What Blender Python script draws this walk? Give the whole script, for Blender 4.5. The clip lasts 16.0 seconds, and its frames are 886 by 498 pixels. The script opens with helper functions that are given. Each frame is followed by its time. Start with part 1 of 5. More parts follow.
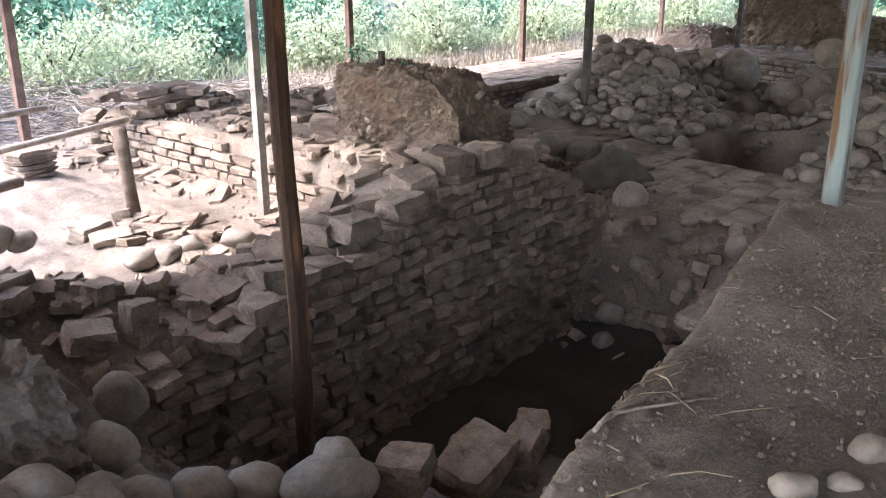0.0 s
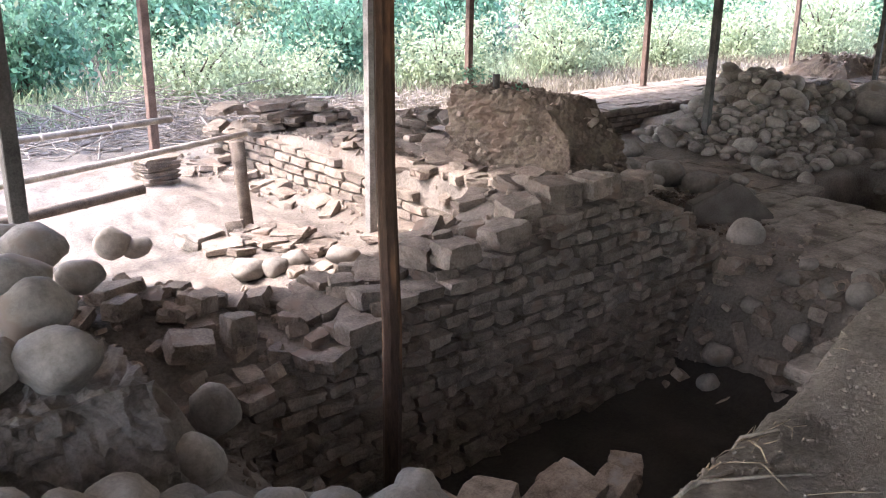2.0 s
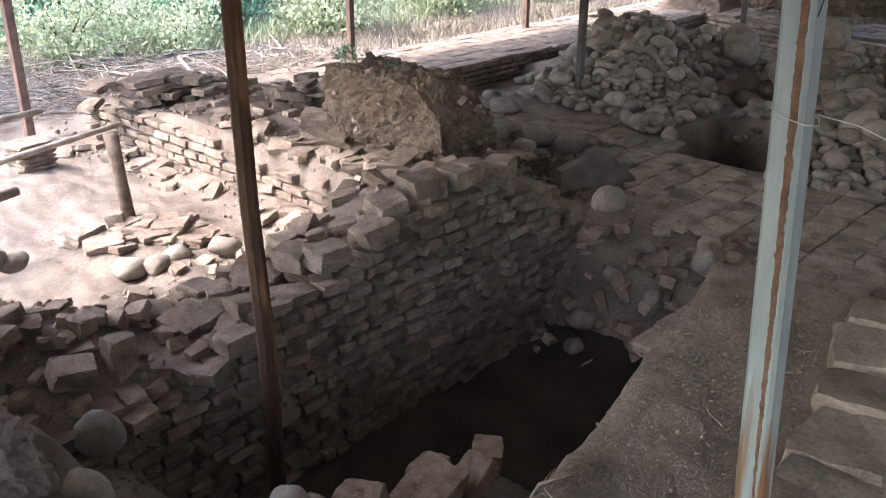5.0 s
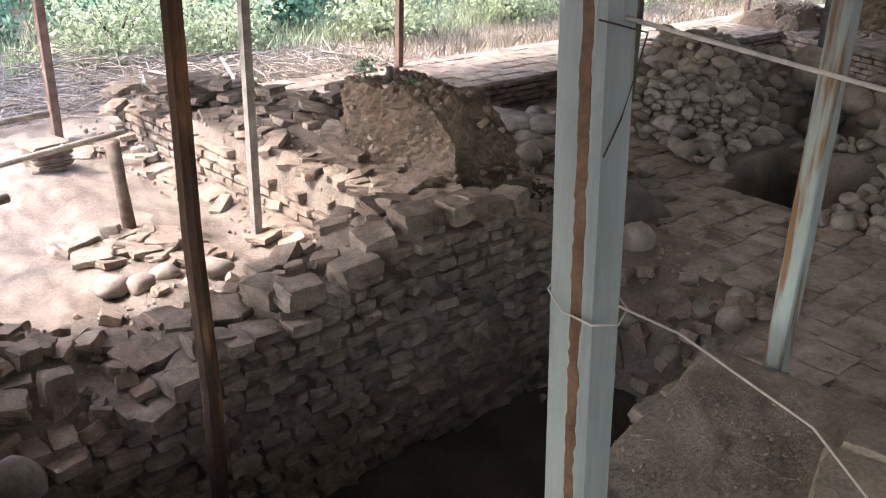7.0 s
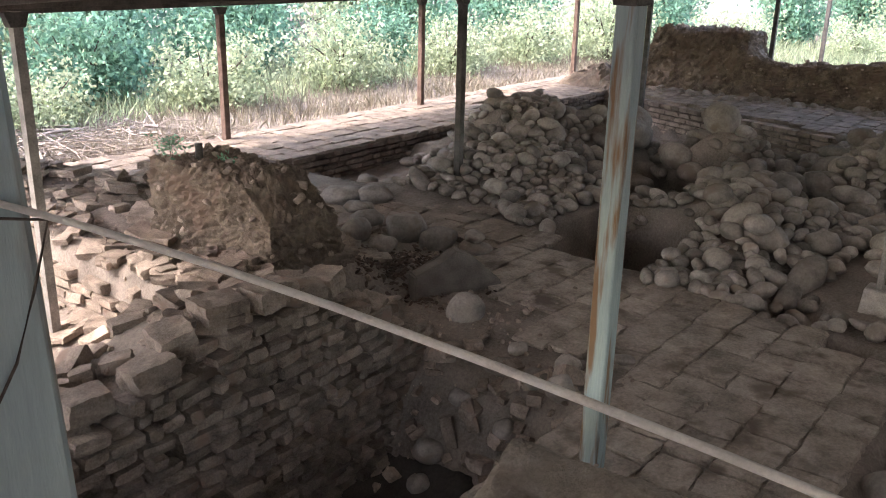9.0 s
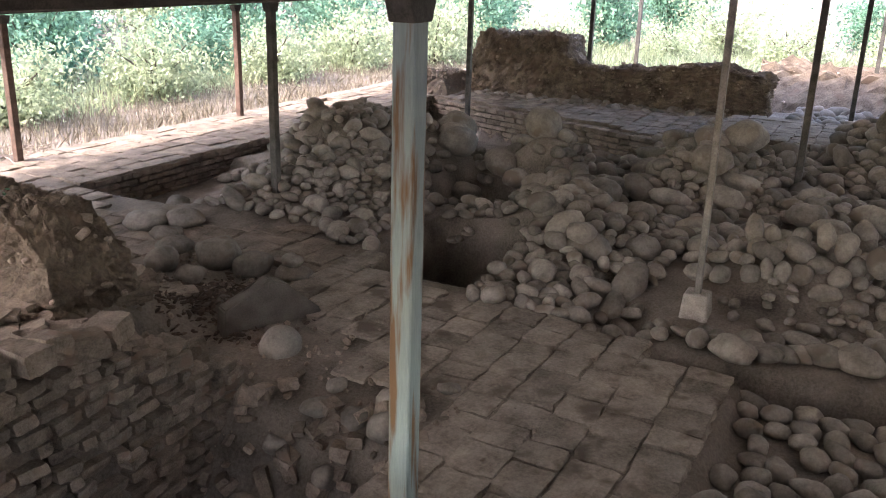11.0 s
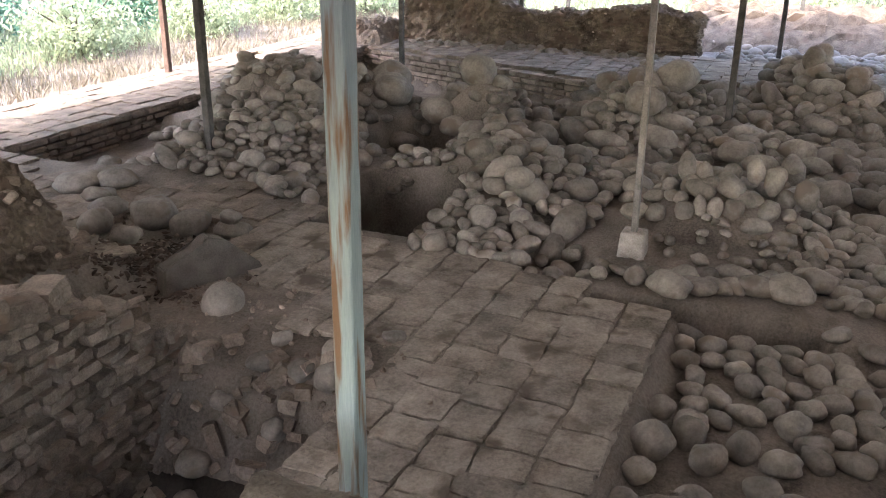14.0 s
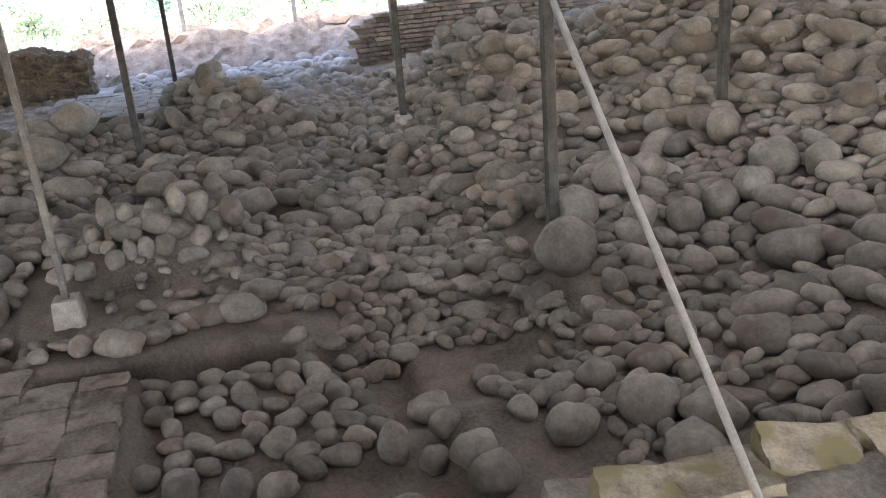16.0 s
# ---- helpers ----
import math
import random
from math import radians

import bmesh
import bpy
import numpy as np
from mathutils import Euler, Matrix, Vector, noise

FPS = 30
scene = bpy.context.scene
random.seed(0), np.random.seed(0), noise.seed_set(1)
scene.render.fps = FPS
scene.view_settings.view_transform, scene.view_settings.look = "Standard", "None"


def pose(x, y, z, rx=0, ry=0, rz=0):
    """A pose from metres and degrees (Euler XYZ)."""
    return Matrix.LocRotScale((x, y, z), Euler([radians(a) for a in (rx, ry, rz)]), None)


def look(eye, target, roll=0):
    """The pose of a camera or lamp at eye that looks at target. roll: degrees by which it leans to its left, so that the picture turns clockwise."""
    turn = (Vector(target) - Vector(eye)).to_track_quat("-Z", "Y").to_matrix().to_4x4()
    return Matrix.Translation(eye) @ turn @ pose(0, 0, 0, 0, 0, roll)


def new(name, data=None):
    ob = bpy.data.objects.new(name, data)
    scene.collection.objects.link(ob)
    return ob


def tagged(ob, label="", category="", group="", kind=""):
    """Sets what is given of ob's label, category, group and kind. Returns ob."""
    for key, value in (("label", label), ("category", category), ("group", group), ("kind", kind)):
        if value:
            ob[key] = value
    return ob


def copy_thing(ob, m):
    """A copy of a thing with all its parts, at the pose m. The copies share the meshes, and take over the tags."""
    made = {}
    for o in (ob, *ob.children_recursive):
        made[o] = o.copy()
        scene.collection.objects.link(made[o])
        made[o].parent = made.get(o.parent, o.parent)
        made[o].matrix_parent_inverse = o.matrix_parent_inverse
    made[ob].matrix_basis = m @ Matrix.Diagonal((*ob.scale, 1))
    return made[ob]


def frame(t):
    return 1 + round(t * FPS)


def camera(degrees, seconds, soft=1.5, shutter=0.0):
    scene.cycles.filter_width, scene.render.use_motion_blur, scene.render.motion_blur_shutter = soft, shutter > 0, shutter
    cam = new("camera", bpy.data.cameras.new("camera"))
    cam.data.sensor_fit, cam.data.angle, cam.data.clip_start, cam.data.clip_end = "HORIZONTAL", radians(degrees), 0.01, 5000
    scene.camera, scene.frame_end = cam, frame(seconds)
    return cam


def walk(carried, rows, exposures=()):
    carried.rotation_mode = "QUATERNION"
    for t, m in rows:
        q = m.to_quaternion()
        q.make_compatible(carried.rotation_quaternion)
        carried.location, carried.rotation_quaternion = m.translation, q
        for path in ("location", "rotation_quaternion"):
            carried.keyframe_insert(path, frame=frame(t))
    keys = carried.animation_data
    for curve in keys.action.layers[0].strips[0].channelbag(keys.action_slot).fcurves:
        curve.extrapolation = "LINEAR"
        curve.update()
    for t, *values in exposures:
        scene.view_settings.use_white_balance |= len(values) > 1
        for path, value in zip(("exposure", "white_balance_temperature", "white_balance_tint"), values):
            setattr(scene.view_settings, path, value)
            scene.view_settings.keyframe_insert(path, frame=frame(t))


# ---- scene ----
cam = camera(53.5, 16.0, soft=1.0)
METRES, EYE, TILT, LEAN, TURN = 3.4, 1.3, 0.0, 0.0, -48.9
ROWS = [
    (0.0, 0.0, 0.0, 0.0, -0.03, -18.85, 0.09),
    (0.5, 0.0064, -0.0031, -0.0006, 0.94, -16.97, 0.47),
    (1.0, 0.0183, -0.0083, 0.0004, 1.84, -15.43, 0.9),
    (1.5, 0.0135, -0.0014, -0.0059, 4.63, -15.21, 0.07),
    (2.0, 0.0173, 0.0213, 0.012, 7.91, -17.79, -0.79),
    (2.5, 0.018, 0.0144, 0.0587, 9.42, -19.95, -1.79),
    (3.0, 0.0255, -0.0043, 0.1333, 7.44, -23.33, -1.91),
    (3.5, 0.0257, -0.0313, 0.1689, 3.84, -21.61, -0.75),
    (4.0, 0.0321, -0.0445, 0.1824, -1.16, -19.89, 0.36),
    (4.5, 0.0449, -0.0443, 0.1762, -0.46, -20.64, 0.96),
    (5.0, 0.0842, -0.0136, 0.1709, 1.24, -22.94, -0.17),
    (7.5, 0.2378, 0.1765, 0.1823, 8.05, -22.78, -0.05),
    (7.8, 0.2493, 0.1861, 0.1818, 7.60, -20.55, 2.60),
    (8.0, 0.2566, 0.1921, 0.1812, 3.21, -20.68, 1.28),
    (10.5, 0.3562, 0.3522, 0.1954, -7.75, -17.52, -1.58),
    (11.0, 0.3706, 0.3715, 0.1923, -13.46, -18.3, -1.63),
    (11.5, 0.3668, 0.3768, 0.1882, -15.95, -18.91, -1.95),
    (12.0, 0.371, 0.3664, 0.1887, -16.27, -19.68, -0.77),
    (12.5, 0.3757, 0.3651, 0.1897, -17.35, -19.93, -0.61),
    (13.0, 0.3691, 0.3645, 0.1888, -17.18, -19.97, -0.25),
    (13.5, 0.3675, 0.3585, 0.188, -16.41, -20.39, -0.07),
    (14.0, 0.372, 0.3623, 0.1873, -17.84, -21.36, -0.58),
    (14.5, 0.379, 0.3665, 0.1853, -19.63, -22.17, -0.47),
    (15.0, 0.4115, 0.3804, 0.1885, -29.82, -21.4, 0.62),
    (15.5, 0.4475, 0.3906, 0.1825, -42.49, -20.02, 1.38),
    (16.0, 0.4848, 0.3981, 0.1787, -55.38, -20.9, 4.31),
]
EXPOSURES = [(0.0, 3.43, 6350, 19), (5.0, 3.28, 6500, 19), (7.5, 3.28, 6800, 19), (8.2, 3.23, 6850, 19), (10.5, 3.18, 6950, 21), (11.5, 3.53, 7000, 21), (13.0, 3.68, 7000, 20), (14.5, 3.95, 6600, 18), (16.0, 3.98, 6200, 16)]
walk(cam, [(t, pose(0, 0, EYE, TILT, LEAN, TURN) @ pose(METRES * x, METRES * y, METRES * z, 90 + pitch, roll, yaw)) for t, x, y, z, yaw, pitch, roll in ROWS], EXPOSURES)

# ---- light ----
world = bpy.data.worlds.new("sky")
scene.world = world
world.use_nodes = True
wn = world.node_tree.nodes
sky = wn.new("ShaderNodeTexSky")
sky.sky_type, sky.sun_disc = "NISHITA", False
sky.sun_elevation, sky.sun_rotation = radians(48), radians(-58)
sky.air_density, sky.dust_density = 1.2, 3.0
world.node_tree.links.new(sky.outputs[0], wn["Background"].inputs[0])
wn["Background"].inputs[1].default_value = 0.15
sun = new("sun", bpy.data.lights.new("sun", "SUN"))
sun.data.energy, sun.data.angle, sun.data.color = 0.75, radians(2.5), (1.0, 0.965, 0.91)
sun.matrix_world = look((-8, 5, 10.5), (0, 0, 0))

# ---- materials ----
def dusty(c, k=0.52):
    """A colour greyed by the dust that lies on everything."""
    g = 0.35 * c[0] + 0.5 * c[1] + 0.15 * c[2]
    return tuple((v + (g - v) * k) * w for v, w in zip(c, (0.805, 0.755, 0.715)))


def material(name, dark, light, scale=6.0, rough=0.9, bump=0.3, fine=60.0, spot=None, spots=0.0, vary=0.25, metal=0.0, island=False, stretch=1.0, leaf=0.0, clean=False):
    """Two scales of noise between two colours, with blotches of a third, object-to-object variation, and relief."""
    if not leaf and not clean:
        dark, light, spot = tuple(0.68 * v for v in dusty(dark)), tuple(1.2 * v for v in dusty(light)), spot and dusty(spot)
    m = bpy.data.materials.new(name)
    m.use_nodes = True
    n, link = m.node_tree.nodes, m.node_tree.links.new
    shader = n["Principled BSDF"]
    geo = n.new("ShaderNodeNewGeometry")
    info = n.new("ShaderNodeObjectInfo")
    big, small = n.new("ShaderNodeTexNoise"), n.new("ShaderNodeTexNoise")
    big.inputs["Scale"].default_value, big.inputs["Detail"].default_value = scale, 5
    small.inputs["Scale"].default_value, small.inputs["Detail"].default_value = fine, 7
    small.inputs["Roughness"].default_value = 0.78
    squash = n.new("ShaderNodeMapping")
    squash.inputs["Scale"].default_value = (1, 1, stretch)
    link(geo.outputs["Position"], squash.inputs["Vector"])
    for t in (big, small):
        link(squash.outputs[0], t.inputs["Vector"])
    ramp = n.new("ShaderNodeValToRGB")
    ramp.color_ramp.elements[0].position, ramp.color_ramp.elements[1].position = 0.36, 0.66
    ramp.color_ramp.elements[0].color, ramp.color_ramp.elements[1].color = (*dark, 1), (*light, 1)
    add = n.new("ShaderNodeMath")
    add.operation = "MULTIPLY_ADD"
    add.inputs[1].default_value = 0.52
    mul = n.new("ShaderNodeMath")
    mul.operation = "MULTIPLY"
    mul.inputs[1].default_value = 0.48
    link(big.outputs["Fac"], mul.inputs[0])
    link(small.outputs["Fac"], add.inputs[0])
    link(mul.outputs[0], add.inputs[2])
    link(add.outputs[0], ramp.inputs["Fac"])
    colour = ramp.outputs["Color"]
    if spot:
        blot = n.new("ShaderNodeTexNoise")
        blot.inputs["Scale"].default_value, blot.inputs["Detail"].default_value = scale * 0.6, 6
        link(squash.outputs[0], blot.inputs["Vector"])
        cut = n.new("ShaderNodeMapRange")
        cut.inputs["From Min"].default_value, cut.inputs["From Max"].default_value = 0.62 - spots * 0.3, 0.72 - spots * 0.3
        link(blot.outputs["Fac"], cut.inputs["Value"])
        mix = n.new("ShaderNodeMix")
        mix.data_type = "RGBA"
        mix.inputs[7].default_value = (*spot, 1)
        link(cut.outputs[0], mix.inputs[0])
        link(colour, mix.inputs[6])
        colour = mix.outputs[2]
    hue = n.new("ShaderNodeHueSaturation")
    span = n.new("ShaderNodeMapRange")
    span.inputs["To Min"].default_value, span.inputs["To Max"].default_value = 1 - vary, 1 + vary
    link(geo.outputs["Random Per Island"] if island else info.outputs["Random"], span.inputs["Value"])
    link(span.outputs[0], hue.inputs["Value"])
    link(colour, hue.inputs["Color"])
    link(hue.outputs["Color"], shader.inputs["Base Color"])
    relief = n.new("ShaderNodeBump")
    relief.inputs["Strength"].default_value, relief.inputs["Distance"].default_value = min(1.0, bump * 0.95), 0.045
    link(add.outputs[0], relief.inputs["Height"])
    link(relief.outputs[0], shader.inputs["Normal"])
    shader.inputs["Roughness"].default_value = rough
    shader.inputs["Metallic"].default_value = metal
    shader.inputs["Specular IOR Level"].default_value = 0.25
    if leaf:
        thin, both = n.new("ShaderNodeBsdfTranslucent"), n.new("ShaderNodeMixShader")
        link(hue.outputs["Color"], thin.inputs["Color"])
        both.inputs[0].default_value = leaf
        link(shader.outputs[0], both.inputs[1])
        link(thin.outputs[0], both.inputs[2])
        link(both.outputs[0], n["Material Output"].inputs[0])
    return m


SOIL = material("dry_soil", (0.19, 0.158, 0.128), (0.37, 0.315, 0.26), 2.4, 0.95, 0.9, 42, (0.20, 0.135, 0.09), 0.06, 0.0)
CLAY = material("packed_clay", (0.15, 0.105, 0.066), (0.31, 0.23, 0.15), 5, 0.95, 1.0, 34, (0.24, 0.15, 0.09), 0.2, 0.1)
# Greyer soil of the near bank, also paled to paint in its light.
LIT_LOAM = material("grey_loam_lit", (0.29, 0.258, 0.222), (0.50, 0.452, 0.395), 3.0, 0.95, 1.0, 48, (0.24, 0.19, 0.15), 0.06, 0.0)
BRICK = material("old_brick", (0.20, 0.148, 0.108), (0.39, 0.31, 0.235), 9, 0.93, 0.7, 70, (0.31, 0.19, 0.125), 0.12, 0.24)
BRICK_FAR = material("old_brick_joined", (0.27, 0.20, 0.145), (0.47, 0.365, 0.275), 7, 0.93, 0.6, 50, None, 0, 0.25, island=True)
BRICK_RED = material("orange_brick", (0.27, 0.165, 0.08), (0.50, 0.35, 0.20), 12, 0.92, 0.8, 80, (0.40, 0.34, 0.27), 0.2, 0.15)
MOSSY = material("mossy_brick", (0.38, 0.32, 0.20), (0.66, 0.57, 0.37), 10, 0.92, 0.8, 70, (0.40, 0.36, 0.07), 0.5, 0.1)
TILE = material("paving_brick", (0.29, 0.24, 0.185), (0.53, 0.45, 0.36), 5, 0.92, 1.0, 38, (0.20, 0.145, 0.10), 0.2, 0.14)
TILE_FAR = material("paving_brick_joined", (0.22, 0.165, 0.12), (0.40, 0.315, 0.235), 5, 0.92, 0.6, 45, None, 0, 0.16, island=True)
STONE = material("river_stone_grey", (0.27, 0.25, 0.215), (0.36, 0.335, 0.295), 7, 0.85, 0.2, 34, (0.25, 0.19, 0.14), 0.2, 0.22)
STONE_FAR = material("river_stone_joined", (0.26, 0.238, 0.205), (0.35, 0.322, 0.28), 6, 0.87, 0.2, 30, (0.25, 0.19, 0.14), 0.2, 0.28, island=True)
PALE_STONE = material("pale_boulder", (0.29, 0.272, 0.24), (0.37, 0.348, 0.31), 7, 0.85, 0.2, 45, None, 0, 0.08)
DARK_STONE = material("dark_slab", (0.15, 0.135, 0.118), (0.21, 0.19, 0.168), 7, 0.88, 0.4, 80, None, 0, 0.08)
BLOCK = material("pale_block", (0.27, 0.24, 0.20), (0.47, 0.42, 0.355), 6, 0.92, 0.6, 60, None, 0, 0.1)
STEEL_PALE = material("pale_blue_paint", (0.24, 0.32, 0.345), (0.36, 0.46, 0.48), 34, 0.5, 0.25, 150, (0.20, 0.125, 0.075), 0.33, 0.05, stretch=0.10, clean=True)
STEEL_RUST = material("rusty_brown_steel", (0.11, 0.06, 0.045), (0.25, 0.13, 0.09), 8, 0.7, 0.2, 70, None, 0, 0.1)
RUST = material("flaking_rust", (0.13, 0.085, 0.06), (0.29, 0.20, 0.14), 30, 0.85, 0.6, 160, None, 0, 0.0, clean=True)
STEEL_DARK = material("dark_grey_steel", (0.05, 0.055, 0.055), (0.13, 0.135, 0.13), 8, 0.6, 0.2, 70, None, 0, 0.1)
STEEL_GREY = material("galvanised_steel", (0.20, 0.215, 0.215), (0.34, 0.36, 0.36), 8, 0.45, 0.15, 70, None, 0, 0.05, 0.3)
WOOD_DARK = material("dark_wood_pole", (0.022, 0.014, 0.010), (0.085, 0.050, 0.034), 9, 0.8, 0.5, 60, (0.24, 0.13, 0.07), 0.08, 0.1, stretch=0.2, clean=True)
WOOD = material("weathered_wood", (0.14, 0.095, 0.065), (0.30, 0.225, 0.165), 12, 0.85, 0.5, 90, None, 0, 0.1)
BAMBOO = material("dry_bamboo", (0.30, 0.26, 0.21), (0.55, 0.49, 0.41), 8, 0.6, 0.2, 60, None, 0, 0.1)
CONCRETE = material("grey_concrete", (0.40, 0.385, 0.35), (0.58, 0.56, 0.52), 10, 0.9, 0.4, 80, None, 0, 0.05)
ROOFING = material("cream_roof_sheet", (0.50, 0.45, 0.38), (0.68, 0.62, 0.53), 2, 0.7, 0.1, 30, None, 0, 0.0)
BEAM = material("dark_roof_beam", (0.05, 0.045, 0.04), (0.13, 0.115, 0.10), 6, 0.7, 0.2, 60, None, 0, 0.1)
rn = ROOFING.node_tree.nodes
glow, blend = rn.new("ShaderNodeBsdfTranslucent"), rn.new("ShaderNodeMixShader")
glow.inputs["Color"].default_value = (0.80, 0.78, 0.72, 1)
blend.inputs[0].default_value = 0.16
ROOFING.node_tree.links.new(rn["Principled BSDF"].outputs[0], blend.inputs[1])
ROOFING.node_tree.links.new(glow.outputs[0], blend.inputs[2])
ROOFING.node_tree.links.new(blend.outputs[0], rn["Material Output"].inputs[0])
# More translucent copy for the unseen south roof, added to let fill light in.
SOUTH_FILL = ROOFING.copy()
SOUTH_FILL.name = "clear_roof_sheet"
SOUTH_FILL.node_tree.nodes["Mix Shader"].inputs[0].default_value = 0.30
# Near-black colour that paints the deep shade of the trench.
TRENCH_SHADE = material("painted_trench_shade", (0.045, 0.036, 0.029), (0.085, 0.07, 0.057), 3, 0.8, 0.5, 40, None, 0, 0.0)
HUMUS = material("dead_leaves", (0.07, 0.038, 0.022), (0.19, 0.115, 0.07), 9, 0.85, 0.3, 60, None, 0, 0.4, island=True)
ROPE = material("white_rope", (0.45, 0.45, 0.44), (0.74, 0.74, 0.72), 40, 0.8, 0.5, 300, None, 0, 0.0, clean=True)
WIRE = material("dark_wire", (0.05, 0.04, 0.035), (0.12, 0.10, 0.09), 40, 0.7, 0.2, 200, None, 0, 0.0)
STRAW = material("dry_straw", (0.34, 0.26, 0.13), (0.60, 0.50, 0.29), 20, 0.8, 0.2, 100, None, 0, 0.15, island=True)
TWIG = material("dry_branches", (0.20, 0.165, 0.13), (0.46, 0.40, 0.335), 8, 0.85, 0.2, 60, None, 0, 0.3, island=True)
LEAF = material("green_leaves", (0.055, 0.15, 0.10), (0.25, 0.42, 0.29), 1.2, 0.55, 0.0, 20, None, 0, 0.5, island=True, leaf=0.4)
LEAF_PALE = material("pale_green_leaves", (0.21, 0.28, 0.165), (0.52, 0.57, 0.39), 1.2, 0.6, 0.0, 20, None, 0, 0.4, island=True, leaf=0.4)
GRASS_DRY = material("dry_grass", (0.22, 0.20, 0.11), (0.46, 0.42, 0.26), 3, 0.8, 0.0, 20, None, 0, 0.35, island=True)
BARK = material("tree_bark", (0.06, 0.045, 0.035), (0.17, 0.135, 0.105), 6, 0.9, 0.5, 40, None, 0, 0.1)

# ---- building helpers ----
rng = np.random.default_rng(7)


def link_mesh(name, verts, faces, mat, parent=None, smooth=False):
    me = bpy.data.meshes.new(name)
    me.from_pydata([tuple(v) for v in verts], [], [tuple(f) for f in faces])
    me.materials.append(mat)
    if smooth:
        me.polygons.foreach_set("use_smooth", [True] * len(me.polygons))
    me.update()
    ob = new(name, me)
    ob.parent = parent
    return ob


def part(name, bm, mat, parent=None, label="", smooth=False):
    me = bpy.data.meshes.new(name)
    if smooth:
        for f in bm.faces:
            f.smooth = True
    bm.to_mesh(me)
    bm.free()
    me.materials.append(mat)
    ob = new(name, me)
    ob.parent = parent
    return tagged(ob, label)


def empty(name, m, label, category, group=""):
    ob = new(name)
    ob.matrix_world = m
    return tagged(ob, label, category, group)


def box(bm, x0, x1, y0, y1, z0, z1, bevel=0.0):
    made = bmesh.ops.create_cube(bm, size=1.0, matrix=Matrix.Translation(((x0 + x1) / 2, (y0 + y1) / 2, (z0 + z1) / 2)) @ Matrix.Diagonal((x1 - x0, y1 - y0, z1 - z0, 1)))
    if bevel:
        edges = {e for v in made["verts"] for e in v.link_edges}
        bmesh.ops.bevel(bm, geom=list(edges), offset=bevel, segments=1, affect="EDGES")
    return bm


def tube(points, radii, sides=8):
    """Vertices and faces of a tube along points."""
    pts = [Vector(p) for p in points]
    verts, faces = [], []
    for i, p in enumerate(pts):
        d = (pts[min(i + 1, len(pts) - 1)] - pts[max(i - 1, 0)]).normalized()
        a = d.cross(Vector((0.3, 0.2, 0.93)) if abs(d.z) < 0.9 else Vector((1, 0, 0))).normalized()
        b = d.cross(a)
        for k in range(sides):
            w = 2 * math.pi * k / sides
            verts.append(p + radii[i] * (math.cos(w) * a + math.sin(w) * b))
    for i in range(len(pts) - 1):
        for k in range(sides):
            q = (k + 1) % sides
            faces.append((i * sides + k, i * sides + q, (i + 1) * sides + q, (i + 1) * sides + k))
    faces.append(tuple(reversed(range(sides))))
    faces.append(tuple(range((len(pts) - 1) * sides, len(pts) * sides)))
    return verts, faces


def join(pieces):
    """One list of vertices and faces out of many."""
    verts, faces = [], []
    for v, f in pieces:
        n = len(verts)
        verts.extend(v)
        faces.extend(tuple(i + n for i in q) for q in f)
    return verts, faces


# ---- the lie of the land ----
def step(a, b, x):
    t = np.clip((x - a) / (b - a), 0, 1)
    return t * t * (3 - 2 * t)


def patch(x, y, x0, x1, y0, y1, s=0.15):
    return step(x0 - s, x0 + s, x) * (1 - step(x1 - s, x1 + s, x)) * step(y0 - s, y0 + s, y) * (1 - step(y1 - s, y1 + s, y))


def lumps(x, y, k, seed):
    """Smooth uneven ground, about -1 to 1."""
    r = np.random.default_rng(seed)
    z = np.zeros_like(x)
    for i in range(9):
        a, f, p = r.uniform(0, 2 * math.pi), k * r.uniform(0.5, 1.8), r.uniform(0, 6.28)
        z = z + np.sin((x * math.cos(a) + y * math.sin(a)) * f + p)
    return z / 4.0


WALL_TOP_X = (1.3, 1.7, 2.3, 2.7, 3.2, 3.6, 4.0, 4.7, 5.2, 5.8, 6.1)
WALL_TOP_Z = (-0.58, -0.50, -0.44, -0.33, -0.27, -0.12, 0.02, -0.05, -0.25, -0.60, -0.72)
HEAPS = (  # x, y, radius x, radius y, rise
    (9.6, 6.0, 1.1, 0.8, 0.30), (11.6, 6.5, 1.2, 1.0, 0.75), (13.0, 7.1, 0.9, 0.8, 0.50), (12.6, 5.6, 0.7, 0.5, 0.40), (10.4, 5.2, 1.0, 0.6, 0.25),
    (9.6, 2.3, 0.9, 0.7, 0.38), (10.6, 2.9, 0.9, 0.6, 0.25), (12.6, 3.9, 1.0, 0.6, 0.62), (12.0, 2.0, 1.0, 0.6, 0.42), (13.4, 1.6, 1.2, 0.7, 0.42),
    (9.40, 0.45, 0.62, 0.75, 0.46), (11.5, 0.3, 0.8, 0.5, 0.20), (14.6, -0.3, 1.2, 0.9, 0.5), (16.0, 0.2, 1.0, 0.9, 0.40), (10.6, -2.9, 1.1, 0.8, 0.55),
    (13.0, -3.6, 1.3, 1.0, 0.60), (8.4, -3.1, 0.9, 0.7, 0.40), (7.4, -2.6, 0.5, 0.45, 0.25), (15.6, -4.2, 1.3, 1.0, 0.5), (11.8, -5.4, 1.6, 1.0, 0.55))


EAST_X, EAST_Y, EAST_SLANT = 15.3, 2.6, 0.33


